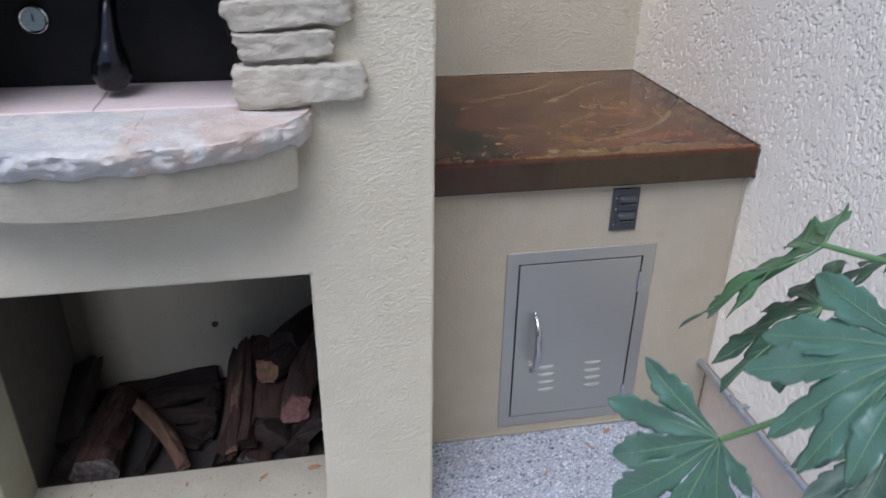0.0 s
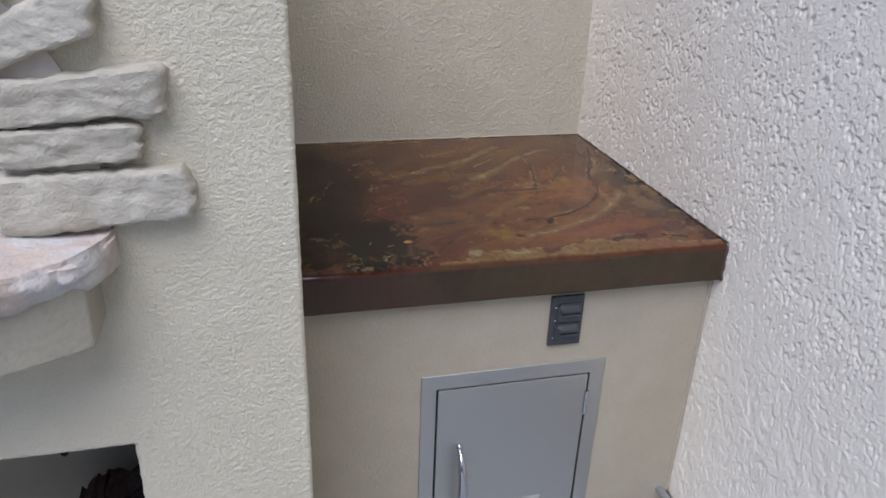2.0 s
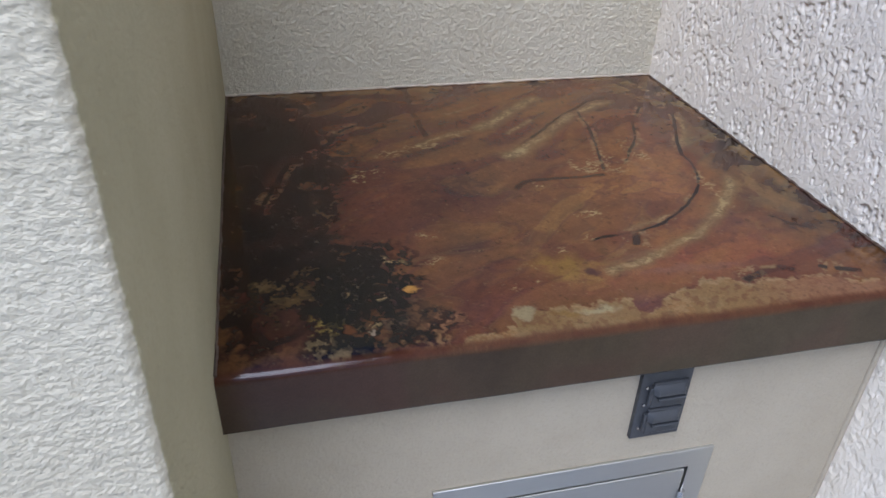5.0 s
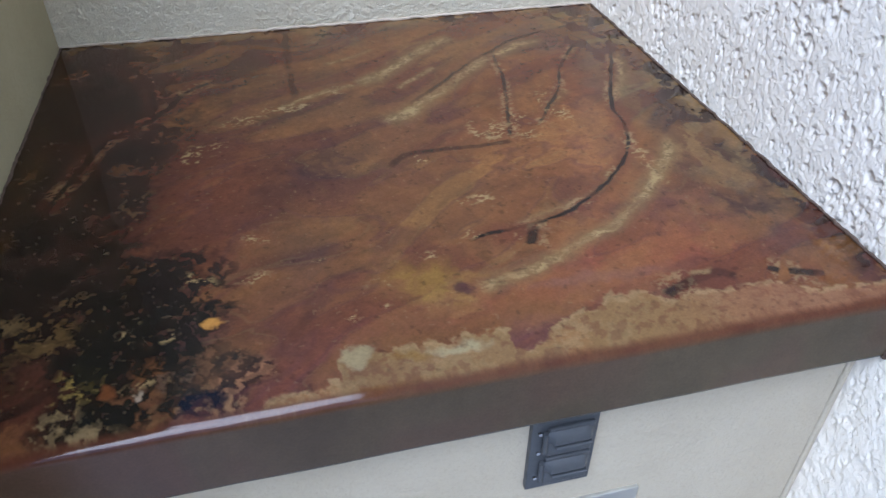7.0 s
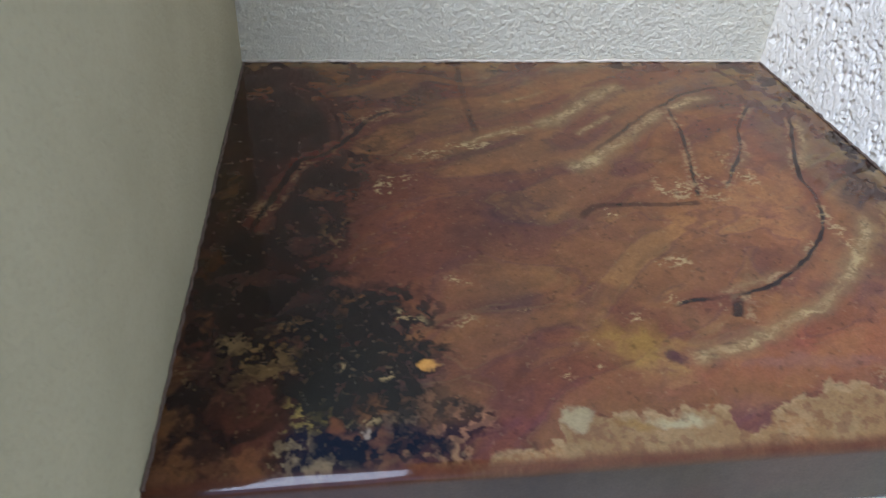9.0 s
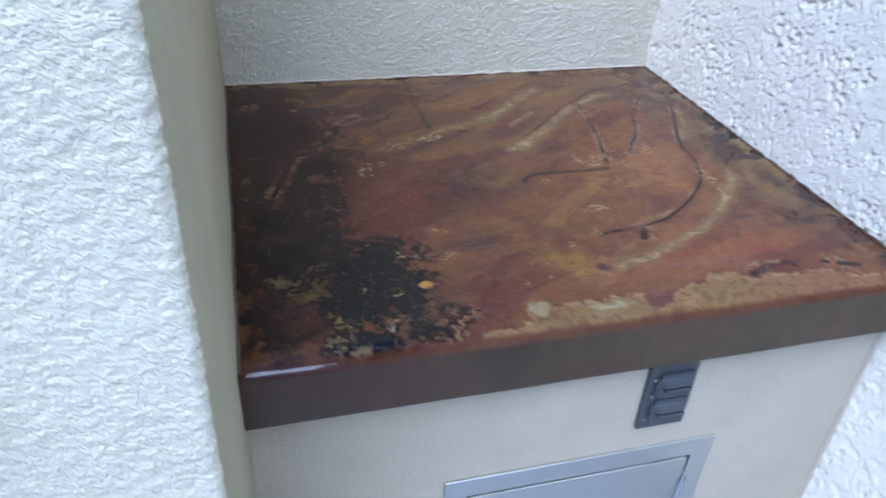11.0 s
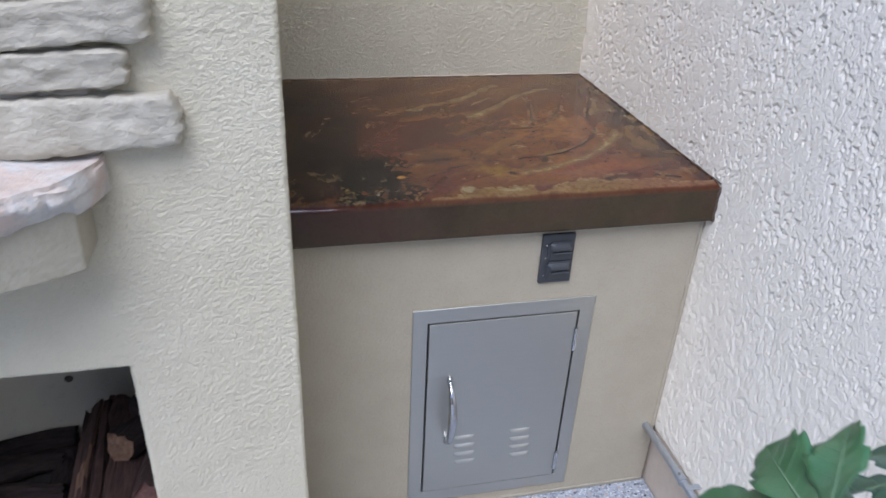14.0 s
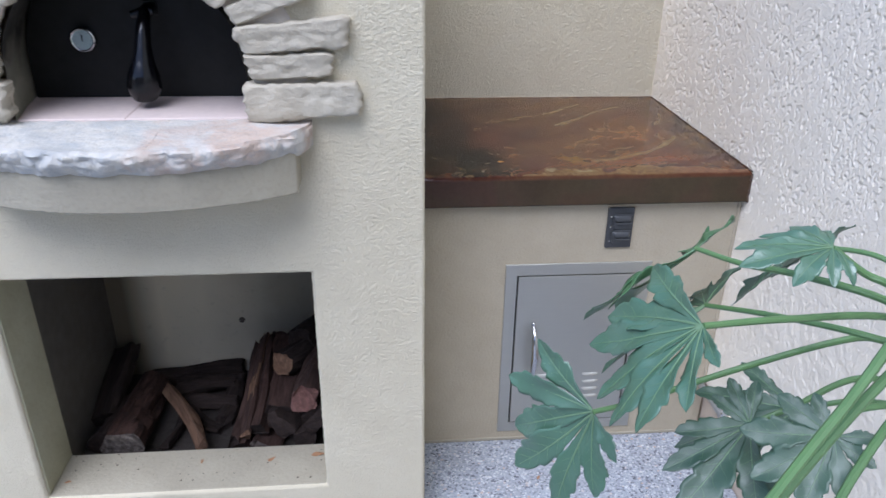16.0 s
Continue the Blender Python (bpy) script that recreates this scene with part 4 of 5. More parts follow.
DABS = [
    (0.536, 1.737, 0.007, 0.006, (0.3357, 0.1643, 0.0324), 1.0, 0.3, 0.4),
    (0.444, 1.672, 0.007, 0.006, (0.1117, 0.0373, 0.0114), 0.8, 0.4, 0.6),
    (0.47, 1.664, 0.003, 0.005, (0.2355, 0.1799, 0.1238), 0.9, 0.4, 0.4),
    (0.764, 1.732, 0.009, 0.009, (0.0407, 0.015, 0.0157), 0.9, 0.4, 0.4),
    (0.794, 1.781, 0.009, 0.009, (0.0761, 0.0329, 0.0127), 0.75, 0.4, 0.5),
    (0.753, 1.699, 0.009, 0.003, (0.1598, 0.0764, 0.0243), 0.5, 0.5, 0.8),
    (0.65, 1.664, 0.01, 0.009, (0.2066, 0.1643, 0.0838), 0.8, 0.4, 1.0),
    (0.737, 1.659, 0.025, 0.007, (0.2296, 0.1908, 0.0987), 0.8, 0.4, 0.9),
    (0.701, 1.655, 0.019, 0.005, (0.1368, 0.0764, 0.0173), 0.7, 0.5, 0.8),
    (0.74, 1.756, 0.031, 0.023, (0.1598, 0.0903, 0.0127), 0.55, 0.6, 1.0),
    (0.996, 1.706, 0.015, 0.006, (0.1647, 0.1095, 0.0442), 0.7, 0.4, 0.9),
]
FLECKED = [
    (0.519, 2.043, 0.025, 0.017),
    (0.486, 2.019, 0.013, 0.012),
    (0.563, 2.113, 0.023, 0.013),
    (0.621, 2.139, 0.03, 0.011),
    (0.693, 2.176, 0.017, 0.011),
    (0.78, 1.972, 0.017, 0.009),
    (0.818, 1.873, 0.019, 0.01),
    (0.875, 2.021, 0.018, 0.024),
    (0.922, 2.021, 0.018, 0.026),
    (0.977, 2.068, 0.013, 0.038),
    (0.686, 1.741, 0.011, 0.014),
    (0.661, 1.712, 0.016, 0.007),
    (0.745, 1.784, 0.012, 0.006),
    (0.791, 1.809, 0.008, 0.008),
    (0.577, 1.853, 0.014, 0.011),
    (0.57, 1.8, 0.015, 0.008),
    (0.47, 1.675, 0.013, 0.004),
    (0.633, 1.806, 0.011, 0.003),
    (0.594, 1.623, 0.037, 0.007),
    (0.497, 1.723, 0.007, 0.003),
    (0.465, 1.738, 0.014, 0.013),
    (0.519, 1.798, 0.015, 0.011),
    (0.681, 1.722, 0.012, 0.004),
    (1.035, 1.91, 0.01, 0.051),
]
STREAKS = [
    ([(0.613, 2.135), (0.66, 2.166), (0.707, 2.181), (0.727, 2.191)], 0.008, 0.55),
    ([(0.723, 2.188), (0.766, 2.209), (0.816, 2.257), (0.859, 2.295), (0.906, 2.322)], 0.016, 0.9),
    ([(0.78, 2.16), (0.819, 2.193), (0.85, 2.223)], 0.007, 0.6),
    ([(0.686, 2.261), (0.738, 2.284), (0.77, 2.303)], 0.006, 0.4),
    ([(0.738, 2.064), (0.78, 2.087), (0.828, 2.133), (0.881, 2.184), (0.937, 2.231), (0.992, 2.268), (1.049, 2.285)], 0.016, 0.9),
    ([(0.767, 1.72), (0.798, 1.735), (0.828, 1.742), (0.876, 1.764), (0.919, 1.782), (0.951, 1.799), (0.994, 1.835), (1.035, 1.876), (1.068, 1.916), (1.092, 1.969)], 0.011, 0.95),
    ([(0.836, 1.814), (0.878, 1.828), (0.914, 1.842), (0.954, 1.859), (0.992, 1.9)], 0.006, 0.7),
    ([(1.062, 2.059), (1.101, 2.126), (1.135, 2.212)], 0.012, 0.7),
    ([(0.963, 2.052), (0.992, 2.085), (1.012, 2.106)], 0.008, 0.6),
]
CRACKS = [
    ([(0.783, 1.801), (0.811, 1.809), (0.835, 1.81), (0.873, 1.817), (0.909, 1.83), (0.944, 1.852), (0.986, 1.887), (1.025, 1.935), (1.047, 1.997), (1.055, 2.05), (1.096, 2.144), (1.139, 2.236)], 0.0046, 0.95),
    ([(0.946, 2.247), (0.934, 2.159), (0.917, 2.081), (0.892, 1.992)], 0.0045, 0.82),
    ([(1.082, 2.252), (1.037, 2.188), (1.001, 2.108), (0.968, 2.059), (0.939, 2.019)], 0.0042, 0.82),
    ([(1.059, 2.314), (0.991, 2.289), (0.941, 2.251), (0.887, 2.206), (0.833, 2.152), (0.784, 2.106)], 0.006, 0.55),
    ([(0.355, 1.944), (0.37, 1.995), (0.399, 2.095), (0.435, 2.119), (0.463, 2.154), (0.5, 2.218), (0.54, 2.242)], 0.007, 0.85),
    ([(0.368, 2.336), (0.421, 2.304), (0.444, 2.239), (0.461, 2.161)], 0.006, 0.7),
    ([(0.732, 1.956), (0.757, 1.983), (0.799, 1.986), (0.86, 1.984), (0.896, 1.988)], 0.008, 0.55),
    ([(0.645, 2.41), (0.639, 2.302), (0.639, 2.162)], 0.009, 0.45),
    ([(0.94, 1.676), (0.976, 1.691), (1.008, 1.697), (1.027, 1.686)], 0.012, 0.9),
    ([(1.061, 1.693), (1.072, 1.686)], 0.009, 0.9),
    ([(1.079, 1.683), (1.112, 1.671)], 0.009, 0.85),
    ([(0.359, 1.664), (0.389, 1.675), (0.402, 1.694), (0.404, 1.708), (0.426, 1.712)], 0.012, 0.8),
    ([(0.862, 1.812), (0.844, 1.782)], 0.01, 0.85),
    ([(0.885, 1.689), (0.893, 1.68)], 0.008, 0.85),
    ([(0.675, 1.667), (0.661, 1.65)], 0.009, 0.85),
    ([(0.545, 1.637), (0.582, 1.68), (0.624, 1.736)], 0.01, 0.25),
]
BAND_X = [0.545, 0.57, 0.604, 0.634, 0.638, 0.645, 0.665, 0.671, 0.689, 0.713, 0.737, 0.762, 0.785, 0.787, 0.8, 0.81, 0.841, 0.866, 0.887, 0.914, 0.926, 0.94, 0.972, 1.011, 1.056, 1.097]
BAND_Y = [1.632, 1.633, 1.636, 1.643, 1.663, 1.675, 1.671, 1.662, 1.667, 1.669, 1.669, 1.671, 1.665, 1.647, 1.64, 1.651, 1.668, 1.677, 1.689, 1.689, 1.679, 1.666, 1.674, 1.674, 1.673, 1.65]


def stain(x, y):
    """The acid-stained colour of the counter at plan places (arrays of metres)."""
    wx = x + 0.020 * (value_noise(x, y, 11, 1) - 0.5) + 0.016 * (value_noise(x, y, 50, 2) - 0.5) + 0.005 * (value_noise(x, y, 210, 8, 2) - 0.5)
    wy = y + 0.020 * (value_noise(x, y, 11, 3) - 0.5) + 0.016 * (value_noise(x, y, 50, 4) - 0.5) + 0.005 * (value_noise(x, y, 210, 9, 2) - 0.5)
    n1, n2, n3 = value_noise(wx, wy, 9, 5), value_noise(wx, wy, 32, 6), value_noise(wx, wy, 120, 7, 3)
    n4 = value_noise(x, y, 330, 10, 2)
    u, v = 0.90 * wx + 0.43 * wy, -0.43 * wx + 0.90 * wy
    flow = value_noise(u * 0.35, v * 1.3, 22, 13, 5)
    grain = value_noise(u * 0.45, v * 1.25, 300, 11, 3)
    lace = soft(0.5 * n3 + 0.5 * value_noise(wx, wy, 210, 16, 3), 0.46, 0.54)
    col = np.zeros((*x.shape, 3))
    col[:] = BASE

    def over(mask, rgb):
        m = np.clip(mask, 0, 1)[..., None]
        col[:] = col * (1 - m) + np.array(rgb) * m

    def spot(cx, cy, rx, ry, edge=0.6, rag=0.6):
        d = np.hypot((wx - cx) / rx, (wy - cy) / ry) + rag * (n2 - 0.5) * 2 + 0.35 * rag * (n3 - 0.5) * 2
        return 1 - soft(d, 1 - edge, 1 + edge)

    for cx, cy, rx, ry, rgb, k in FIELDS_BACK + FIELDS_FRONT:
        over(k * spot(cx, cy, rx, ry, 0.65, 0.7), rgb)
    # clouding that runs with the streaks
    bright = soft(col[..., 0], 0.02, 0.06)
    over(0.26 * bright * soft(flow, 0.53, 0.66), AMBER)
    over(0.30 * soft(1 - flow, 0.53, 0.66), UMBER)
    over(0.35 * bright * soft(value_noise(wx, wy, 20, 61), 0.55, 0.68), MAROON)
    over(0.35 * (1 - bright) * soft(n2, 0.48, 0.62), UMBER)
    over(0.16 * (1 - bright) * soft(value_noise(wx, wy, 18, 65), 0.54, 0.66), RUSSET)
    over(0.22 * (1 - soft(np.abs(flow - 0.50), 0.003, 0.020)), UMBER)
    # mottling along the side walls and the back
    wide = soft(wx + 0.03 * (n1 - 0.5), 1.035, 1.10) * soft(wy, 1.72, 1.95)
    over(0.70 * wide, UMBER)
    over(0.75 * wide * soft(value_noise(wx * 1.4, wy * 0.8, 26, 66, 4), 0.48, 0.58), OCHRE)
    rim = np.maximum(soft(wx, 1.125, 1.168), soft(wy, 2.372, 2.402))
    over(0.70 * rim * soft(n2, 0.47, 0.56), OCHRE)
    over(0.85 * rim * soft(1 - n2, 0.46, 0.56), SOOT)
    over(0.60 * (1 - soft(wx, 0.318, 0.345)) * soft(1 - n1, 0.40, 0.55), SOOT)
    # soft swirls that wind round the pool in the middle
    sx = x + 0.16 * (value_noise(x, y, 4.5, 71, 2) - 0.5) + 0.3 * (wx - x)
    sy = y + 0.16 * (value_noise(x, y, 4.5, 72, 2) - 0.5) + 0.3 * (wy - y)
    swirl = value_noise(0.90 * sx + 0.43 * sy, (-0.43 * sx + 0.90 * sy) * 3.2, 7, 73, 3)
    over(0.34 * bright * soft(swirl, 0.50, 0.64), AMBER)
    over(0.45 * bright * soft(1 - swirl, 0.50, 0.64), RUSSET)
    over(0.40 * bright * (1 - soft(np.abs(swirl - 0.44), 0.004, 0.035)), MAROON)
    over(0.25 * bright * (1 - soft(np.abs(swirl - 0.53), 0.002, 0.016)) * soft(n2, 0.42, 0.55), OCHRE)
    # pale streaks, the cracks and the gold grit along both
    grit = soft(grain + 0.5 * n3 + 0.25 * (n4 - 0.5), 0.66, 0.84)
    for line, width, k in STREAKS:
        d, s = near_line(x + 0.40 * (wx - x), y + 0.40 * (wy - y), line)
        ends = soft(s, 0.0, 0.10) * soft(1 - s, 0.0, 0.12)
        over(0.80 * k * (1 - soft(d, width * 0.3, width * 1.8)) * ends * (0.6 + 0.5 * n2), OCHRE)
        body = (1 - soft(d, width * 0.15, width * (0.35 + 0.85 * n2))) * (0.45 + 0.55 * soft(value_noise(x, y, 24, 44, 2), 0.35, 0.6))
        over(0.85 * k * body * (0.22 + 0.78 * grit) * ends, PALE_TAN)
    for line, width, k in CRACKS:
        d, s = near_line(x + 0.35 * (wx - x), y + 0.35 * (wy - y), line)
        fade = 0.50 + 0.50 * soft(value_noise(x, y, 24, 41, 2), 0.34, 0.62)
        ends = soft(s, 0.0, 0.05) * soft(1 - s, 0.0, 0.07)
        over(0.55 * k * ends * (1 - soft(d, width * 0.6, width * 4)), RUSSET)
        if k > 0.8:
            side = soft(value_noise(x, y, 30, 43, 2), 0.42, 0.56)
            over(0.55 * k * ends * side * (1 - soft(d, width * 1.2, width * 2.6)) * grit, LIGHT_TAN)
        over(k * fade * ends * (1 - soft(d, 0.30 * width, width * (0.45 + 0.65 * n3))), SOOT)
    # tan band along the front edge
    edge = np.interp(wx, BAND_X, BAND_Y)
    band = soft(edge - wy + 0.012 * (n3 - 0.5), -0.002, 0.004) * soft(wx, 0.50, 0.58)
    over(0.92 * band, TAN)
    over(0.45 * band * soft(n2 + 0.4 * (n4 - 0.5), 0.48, 0.64), LIGHT_TAN)
    over(0.55 * band * soft(1 - n1, 0.48, 0.60), OCHRE)
    over(0.60 * band * soft(wx, 0.90, 1.06), BRICK)
    over(0.35 * band * soft(1 - n3, 0.52, 0.66), RUSSET)
    over(0.50 * (1 - soft(np.abs(edge - wy), 0.001, 0.006)) * soft(wx, 0.55, 0.62) * soft(n3, 0.40, 0.55), LIGHT_TAN)
    # the lace, the burn that eats into it and small dabs
    net = soft(0.55 * value_noise(wx, wy, 70, 17, 3) + 0.45 * value_noise(x, y, 190, 18, 3), 0.47, 0.52)
    for cx, cy, rx, ry, rgb, k in LACE:
        m = spot(cx, cy, rx, ry, 0.5, 1.0)
        over(0.85 * k * m, SOOT)
        over(k * m * net * (0.55 + 0.45 * lace), rgb)
    for cx, cy, rx, ry, rgb, k, soft_edge, rag in BURNS:
        m = spot(cx, cy, rx, ry, soft_edge, 1.3 * rag)
        over(k * m * (0.45 + 0.55 * soft(0.6 * n3 + 0.4 * value_noise(x, y, 160, 24, 3), 0.42, 0.52)), rgb)
        over(0.45 * m * soft(value_noise(x, y, 130, 19, 2), 0.68, 0.78), UMBER)
        # black crumbs thrown out round the burn
        halo = 1 - soft(np.hypot((wx - cx) / (1.9 * rx), (wy - cy) / (1.9 * ry)), 0.45, 1.0)
        over(0.80 * halo * soft(value_noise(wx, wy, 120, 20, 3) + 0.16 * halo, 0.60, 0.68), rgb)
    for cx, cy, rx, ry, rgb, k, soft_edge, rag in DABS:
        over(k * spot(cx, cy, rx, ry, soft_edge, rag), rgb)
    fleck = soft(grain, 0.55, 0.65) * soft(value_noise(x, y, 50, 12, 2), 0.36, 0.52)
    for cx, cy, rx, ry in FLECKED:
        over(0.85 * spot(cx, cy, rx, ry, 0.6, 0.6) * fleck, PALE_TAN)
    over(0.30 * soft(value_noise(x, y, 150, 14, 2), 0.76, 0.86), SOOT)
    over(0.22 * soft(value_noise(x, y, 210, 15, 2), 0.80, 0.88), LIGHT_TAN)
    over((1 - soft(y + 0.006 * (n2 - 0.5), EDGE_Y + 0.005, EDGE_Y + 0.014)) * (0.65 + 0.4 * n2), RIM)
    return col * (0.86 + 0.28 * n3)[..., None]


def counter_mesh():
    """The slab: a fine grid over its top, rounded over its front edge and down to its underside."""
    x0, x1 = SIDE_X + 0.0005, WALL_X - 0.002
    nx = 720
    rad, front = 0.013, EDGE_Y
    prof = [(BACK_Y, TOP_Z)] + [(y, TOP_Z) for y in np.linspace(BACK_Y - 0.002, front + rad, 640)]
    prof += [(front + rad - rad * math.sin(k), TOP_Z - rad + rad * math.cos(k)) for k in np.linspace(0, math.pi / 2, 9)[1:]]
    prof += [(front, z) for z in np.linspace(TOP_Z - rad - 0.003, UNDER_Z + 0.004, 24)] + [(front + 0.004, UNDER_Z), (BACK_Y, UNDER_Z)]
    prof = np.array(prof)
    xs = np.linspace(x0, x1, nx)
    X, K = np.meshgrid(xs, np.arange(len(prof)))
    Y, Z = prof[K, 0], prof[K, 1]
    flat = np.abs(Z - TOP_Z) < 1e-6
    wav = 0.0008 * (value_noise(X, Y, 10, 21, 2) - 0.5) - 0.0034 * np.clip((front + 0.060 - Y) / 0.060, 0, 1) ** 2 * (0.4 + 1.2 * value_noise(X, Y, 14, 23, 2))
    Zw = Z + wav * np.clip((Z - TOP_Z + rad) / rad, 0, 1)
    Yw = Y + np.where(flat, 0, 0.0016 * (value_noise(X, Z, 12, 22, 2) - 0.5))
    verts = np.stack([X, Yw, Zw], -1).reshape(-1, 3)
    n, m = len(prof), nx
    idx = np.arange(n * m).reshape(n, m)
    faces = np.stack([idx[:-1, :-1], idx[1:, :-1], idx[1:, 1:], idx[:-1, 1:]], -1).reshape(-1, 4)
    ends = [tuple(int(v) for v in idx[::-1, 0]), tuple(int(v) for v in idx[:, -1])]
    me = bpy.data.meshes.new("counter_top")
    me.from_pydata(verts.tolist(), [], [tuple(f) for f in faces.tolist()] + ends)
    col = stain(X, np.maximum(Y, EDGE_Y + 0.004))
    side = soft(TOP_Z - 0.003 - Z, 0.0, 0.012)[..., None]
    drip = value_noise(X, Z * 0.15, 40, 31, 3)[..., None]
    tone = value_noise(X, Z, 9, 32, 3)[..., None]
    olive = np.array((0.060, 0.043, 0.023)) * (0.45 + 0.95 * tone) * (0.90 + 0.20 * drip)
    red = np.array((0.056, 0.026, 0.018))
    rust = np.clip(0.4 * soft(tone, 0.50, 0.70) + 0.35 * (1 - soft(X, 0.40, 0.75))[..., None], 0, 1)
    olive = olive * (1 - rust) + red * rust
    col = col * (1 - side) + olive * side
    attr = me.color_attributes.new("stain", "FLOAT_COLOR", "POINT")
    rgba = np.concatenate([col, np.ones((*col.shape[:2], 1))], -1).reshape(-1).astype(np.float32)
    attr.data.foreach_set("color", rgba)
    dull = me.color_attributes.new("dull", "FLOAT_COLOR", "POINT")
    dull.data.foreach_set("color", np.repeat(side.reshape(-1), 4).astype(np.float32))
    me.update()
    me.shade_smooth()
    return me


def counter_mat():
    n = Nodes("acid_stained_concrete", 0.2, spec=0.5)
    base = n.attribute("stain")
    grain = n.noise(420, 3, 0.6)
    mott = n.noise(60, 5, 0.65, 0.8)
    col = n.mix(1.0, base, n.ramp(grain, [(0.3, (0.88, 0.87, 0.86)), (0.7, (1.10, 1.09, 1.08))]), "MULTIPLY")
    col = n.mix(1.0, col, n.ramp(mott, [(0.3, (0.90, 0.89, 0.88)), (0.7, (1.09, 1.09, 1.09))]), "MULTIPLY")
    ro = n.mix(n.attribute("dull"), n.ramp(n.noise(22, 4), [(0.3, 0.05), (0.7, 0.11)]), (0.22, 0.22, 0.22))
    return n.done(col, ro, n.bump(n.noise(160, 3), 0.0003, 0.2), Specular_IOR_Level=0.26)


counter = thing("countertop", "glossy acid-stained concrete countertop, mottled rust brown and tan", "countertop")
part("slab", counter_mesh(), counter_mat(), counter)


def sealant(points, radius, seed):
    """A ragged bead smeared along a joint."""
    pts = spline(points, 30)
    pts = [p + wobble(p + Vector((seed, 0, 0)), 60, 0.0016) + wobble(p, 160, 0.0010) for p in pts]
    rad = [radius * (0.7 + 0.9 * abs(noise.noise(p * 90)) + 0.5 * abs(noise.noise(p * 25))) for p in pts]
    return tube(pts, rad, 7)


GROUT = plain("dark_stained_sealant", (0.085, 0.055, 0.036), 0.6, 0, 160, 0.4, 0.002)
part("edge_sealant", sealant([(WALL_X - 0.002, y, TOP_Z + 0.001) for y in np.linspace(BACK_Y, EDGE_Y + 0.004, 9)], 0.0017, 1), GROUT, counter, "ragged dark sealant along the house wall", True)
part("edge_sealant", sealant([(WALL_X - 0.002, EDGE_Y + 0.001, z) for z in np.linspace(TOP_Z - 0.004, UNDER_Z, 4)], 0.0034, 2), GROUT, counter, "ragged dark sealant along the house wall", True)
part("edge_sealant", sealant([(SIDE_X + 0.0035, y, TOP_Z + 0.0005) for y in np.linspace(BACK_Y, EDGE_Y + 0.004, 9)], 0.0015, 3), GROUT, counter, "ragged dark sealant along the oven wall", True)
bead = sealant([(x, BACK_Y - 0.001, TOP_Z + 0.002) for x in np.linspace(SIDE_X, WALL_X, 10)], 0.0019, 4)
tagged(part("caulk_trim", bead, CAULK, None, "", True), "thin dirty caulk line between counter and wall", "trim", kind="structure")

# ---------------------------------------------------------------- access door
access = thing("access_door", "brushed stainless steel access door set in the stucco cabinet", "access door")
FX0, FX1, FZ0, FZ1 = 0.543, 0.951, 0.037, 0.606
DX0, DX1, DZ0, DZ1 = 0.5795, 0.9135, 0.0725, 0.5685
part("frame", carve(box(FX0, FX1, CAB_Y - 0.0045, CAB_Y + 0.02, FZ0, FZ1, 0.0008, 1), [box(DX0 - 0.0042, DX1 + 0.0042, CAB_Y - 0.1, CAB_Y + 0.1, DZ0 - 0.003, DZ1 + 0.003)], 0.0008), STEEL, access, "wide brushed steel frame")
part("backing", box(DX0 - 0.005, DX1 + 0.005, CAB_Y + 0.012, CAB_Y + 0.016, DZ0 - 0.005, DZ1 + 0.005), GAP, access, "dark gap behind the door")
panel = part("door_panel", box(DX0, DX1 - 0.001, CAB_Y - 0.006, CAB_Y + 0.010, DZ0, DZ1, 0.0015, 2), STEEL, access, "brushed steel door leaf")
YP = CAB_Y - 0.006
hx = 0.630
grip = [(hx, YP, 0.412), (hx, YP - 0.018, 0.408), (hx, YP - 0.034, 0.385), (hx + 0.001, YP - 0.042, 0.345), (hx + 0.001, YP - 0.042, 0.310), (hx, YP - 0.034, 0.268), (hx, YP - 0.018, 0.246), (hx, YP, 0.241)]
handle = part("handle", tube(spline(grip, 6), list(np.interp(np.linspace(0, 1, 43), [0, 0.12, 0.3, 0.5, 0.7, 0.88, 1], [0.0060, 0.0055, 0.0085, 0.0110, 0.0085, 0.0055, 0.0060])), 12), CHROME, panel, "bowed chrome pull handle", True)
for z in (0.419, 0.408, 0.392, 0.262, 0.246, 0.234):
    bm = bmesh.new()
    yb = YP - (0.004 if z in (0.419, 0.234) else 0.017 if z in (0.408, 0.246) else 0.030)
    bmesh.ops.create_uvsphere(bm, u_segments=12, v_segments=8, radius=0.0068, matrix=Matrix.Translation((hx, yb, z)))
    part("knuckle", bm, CHROME, handle, "", True)


def louvre(x, z, w=0.052, h=0.012, out=0.0062):
    """A pressed hood, open below."""
    bm = bmesh.new()
    rows = []
    for i in range(13):
        t = i / 12
        k = math.sin(math.pi * t) ** 0.35
        rows.append([bm.verts.new((x + w * t, YP - out * k * s, z - h * c * (0.35 + 0.65 * k))) for c, s in ((0.0, 0.03), (0.25, 0.45), (0.55, 0.80), (0.85, 1.0), (1.0, 0.9), (1.02, 0.03))])
    for a, b in zip(rows, rows[1:]):
        for k in range(5):
            bm.faces.new((a[k], a[k + 1], b[k + 1], b[k]))
    return bm


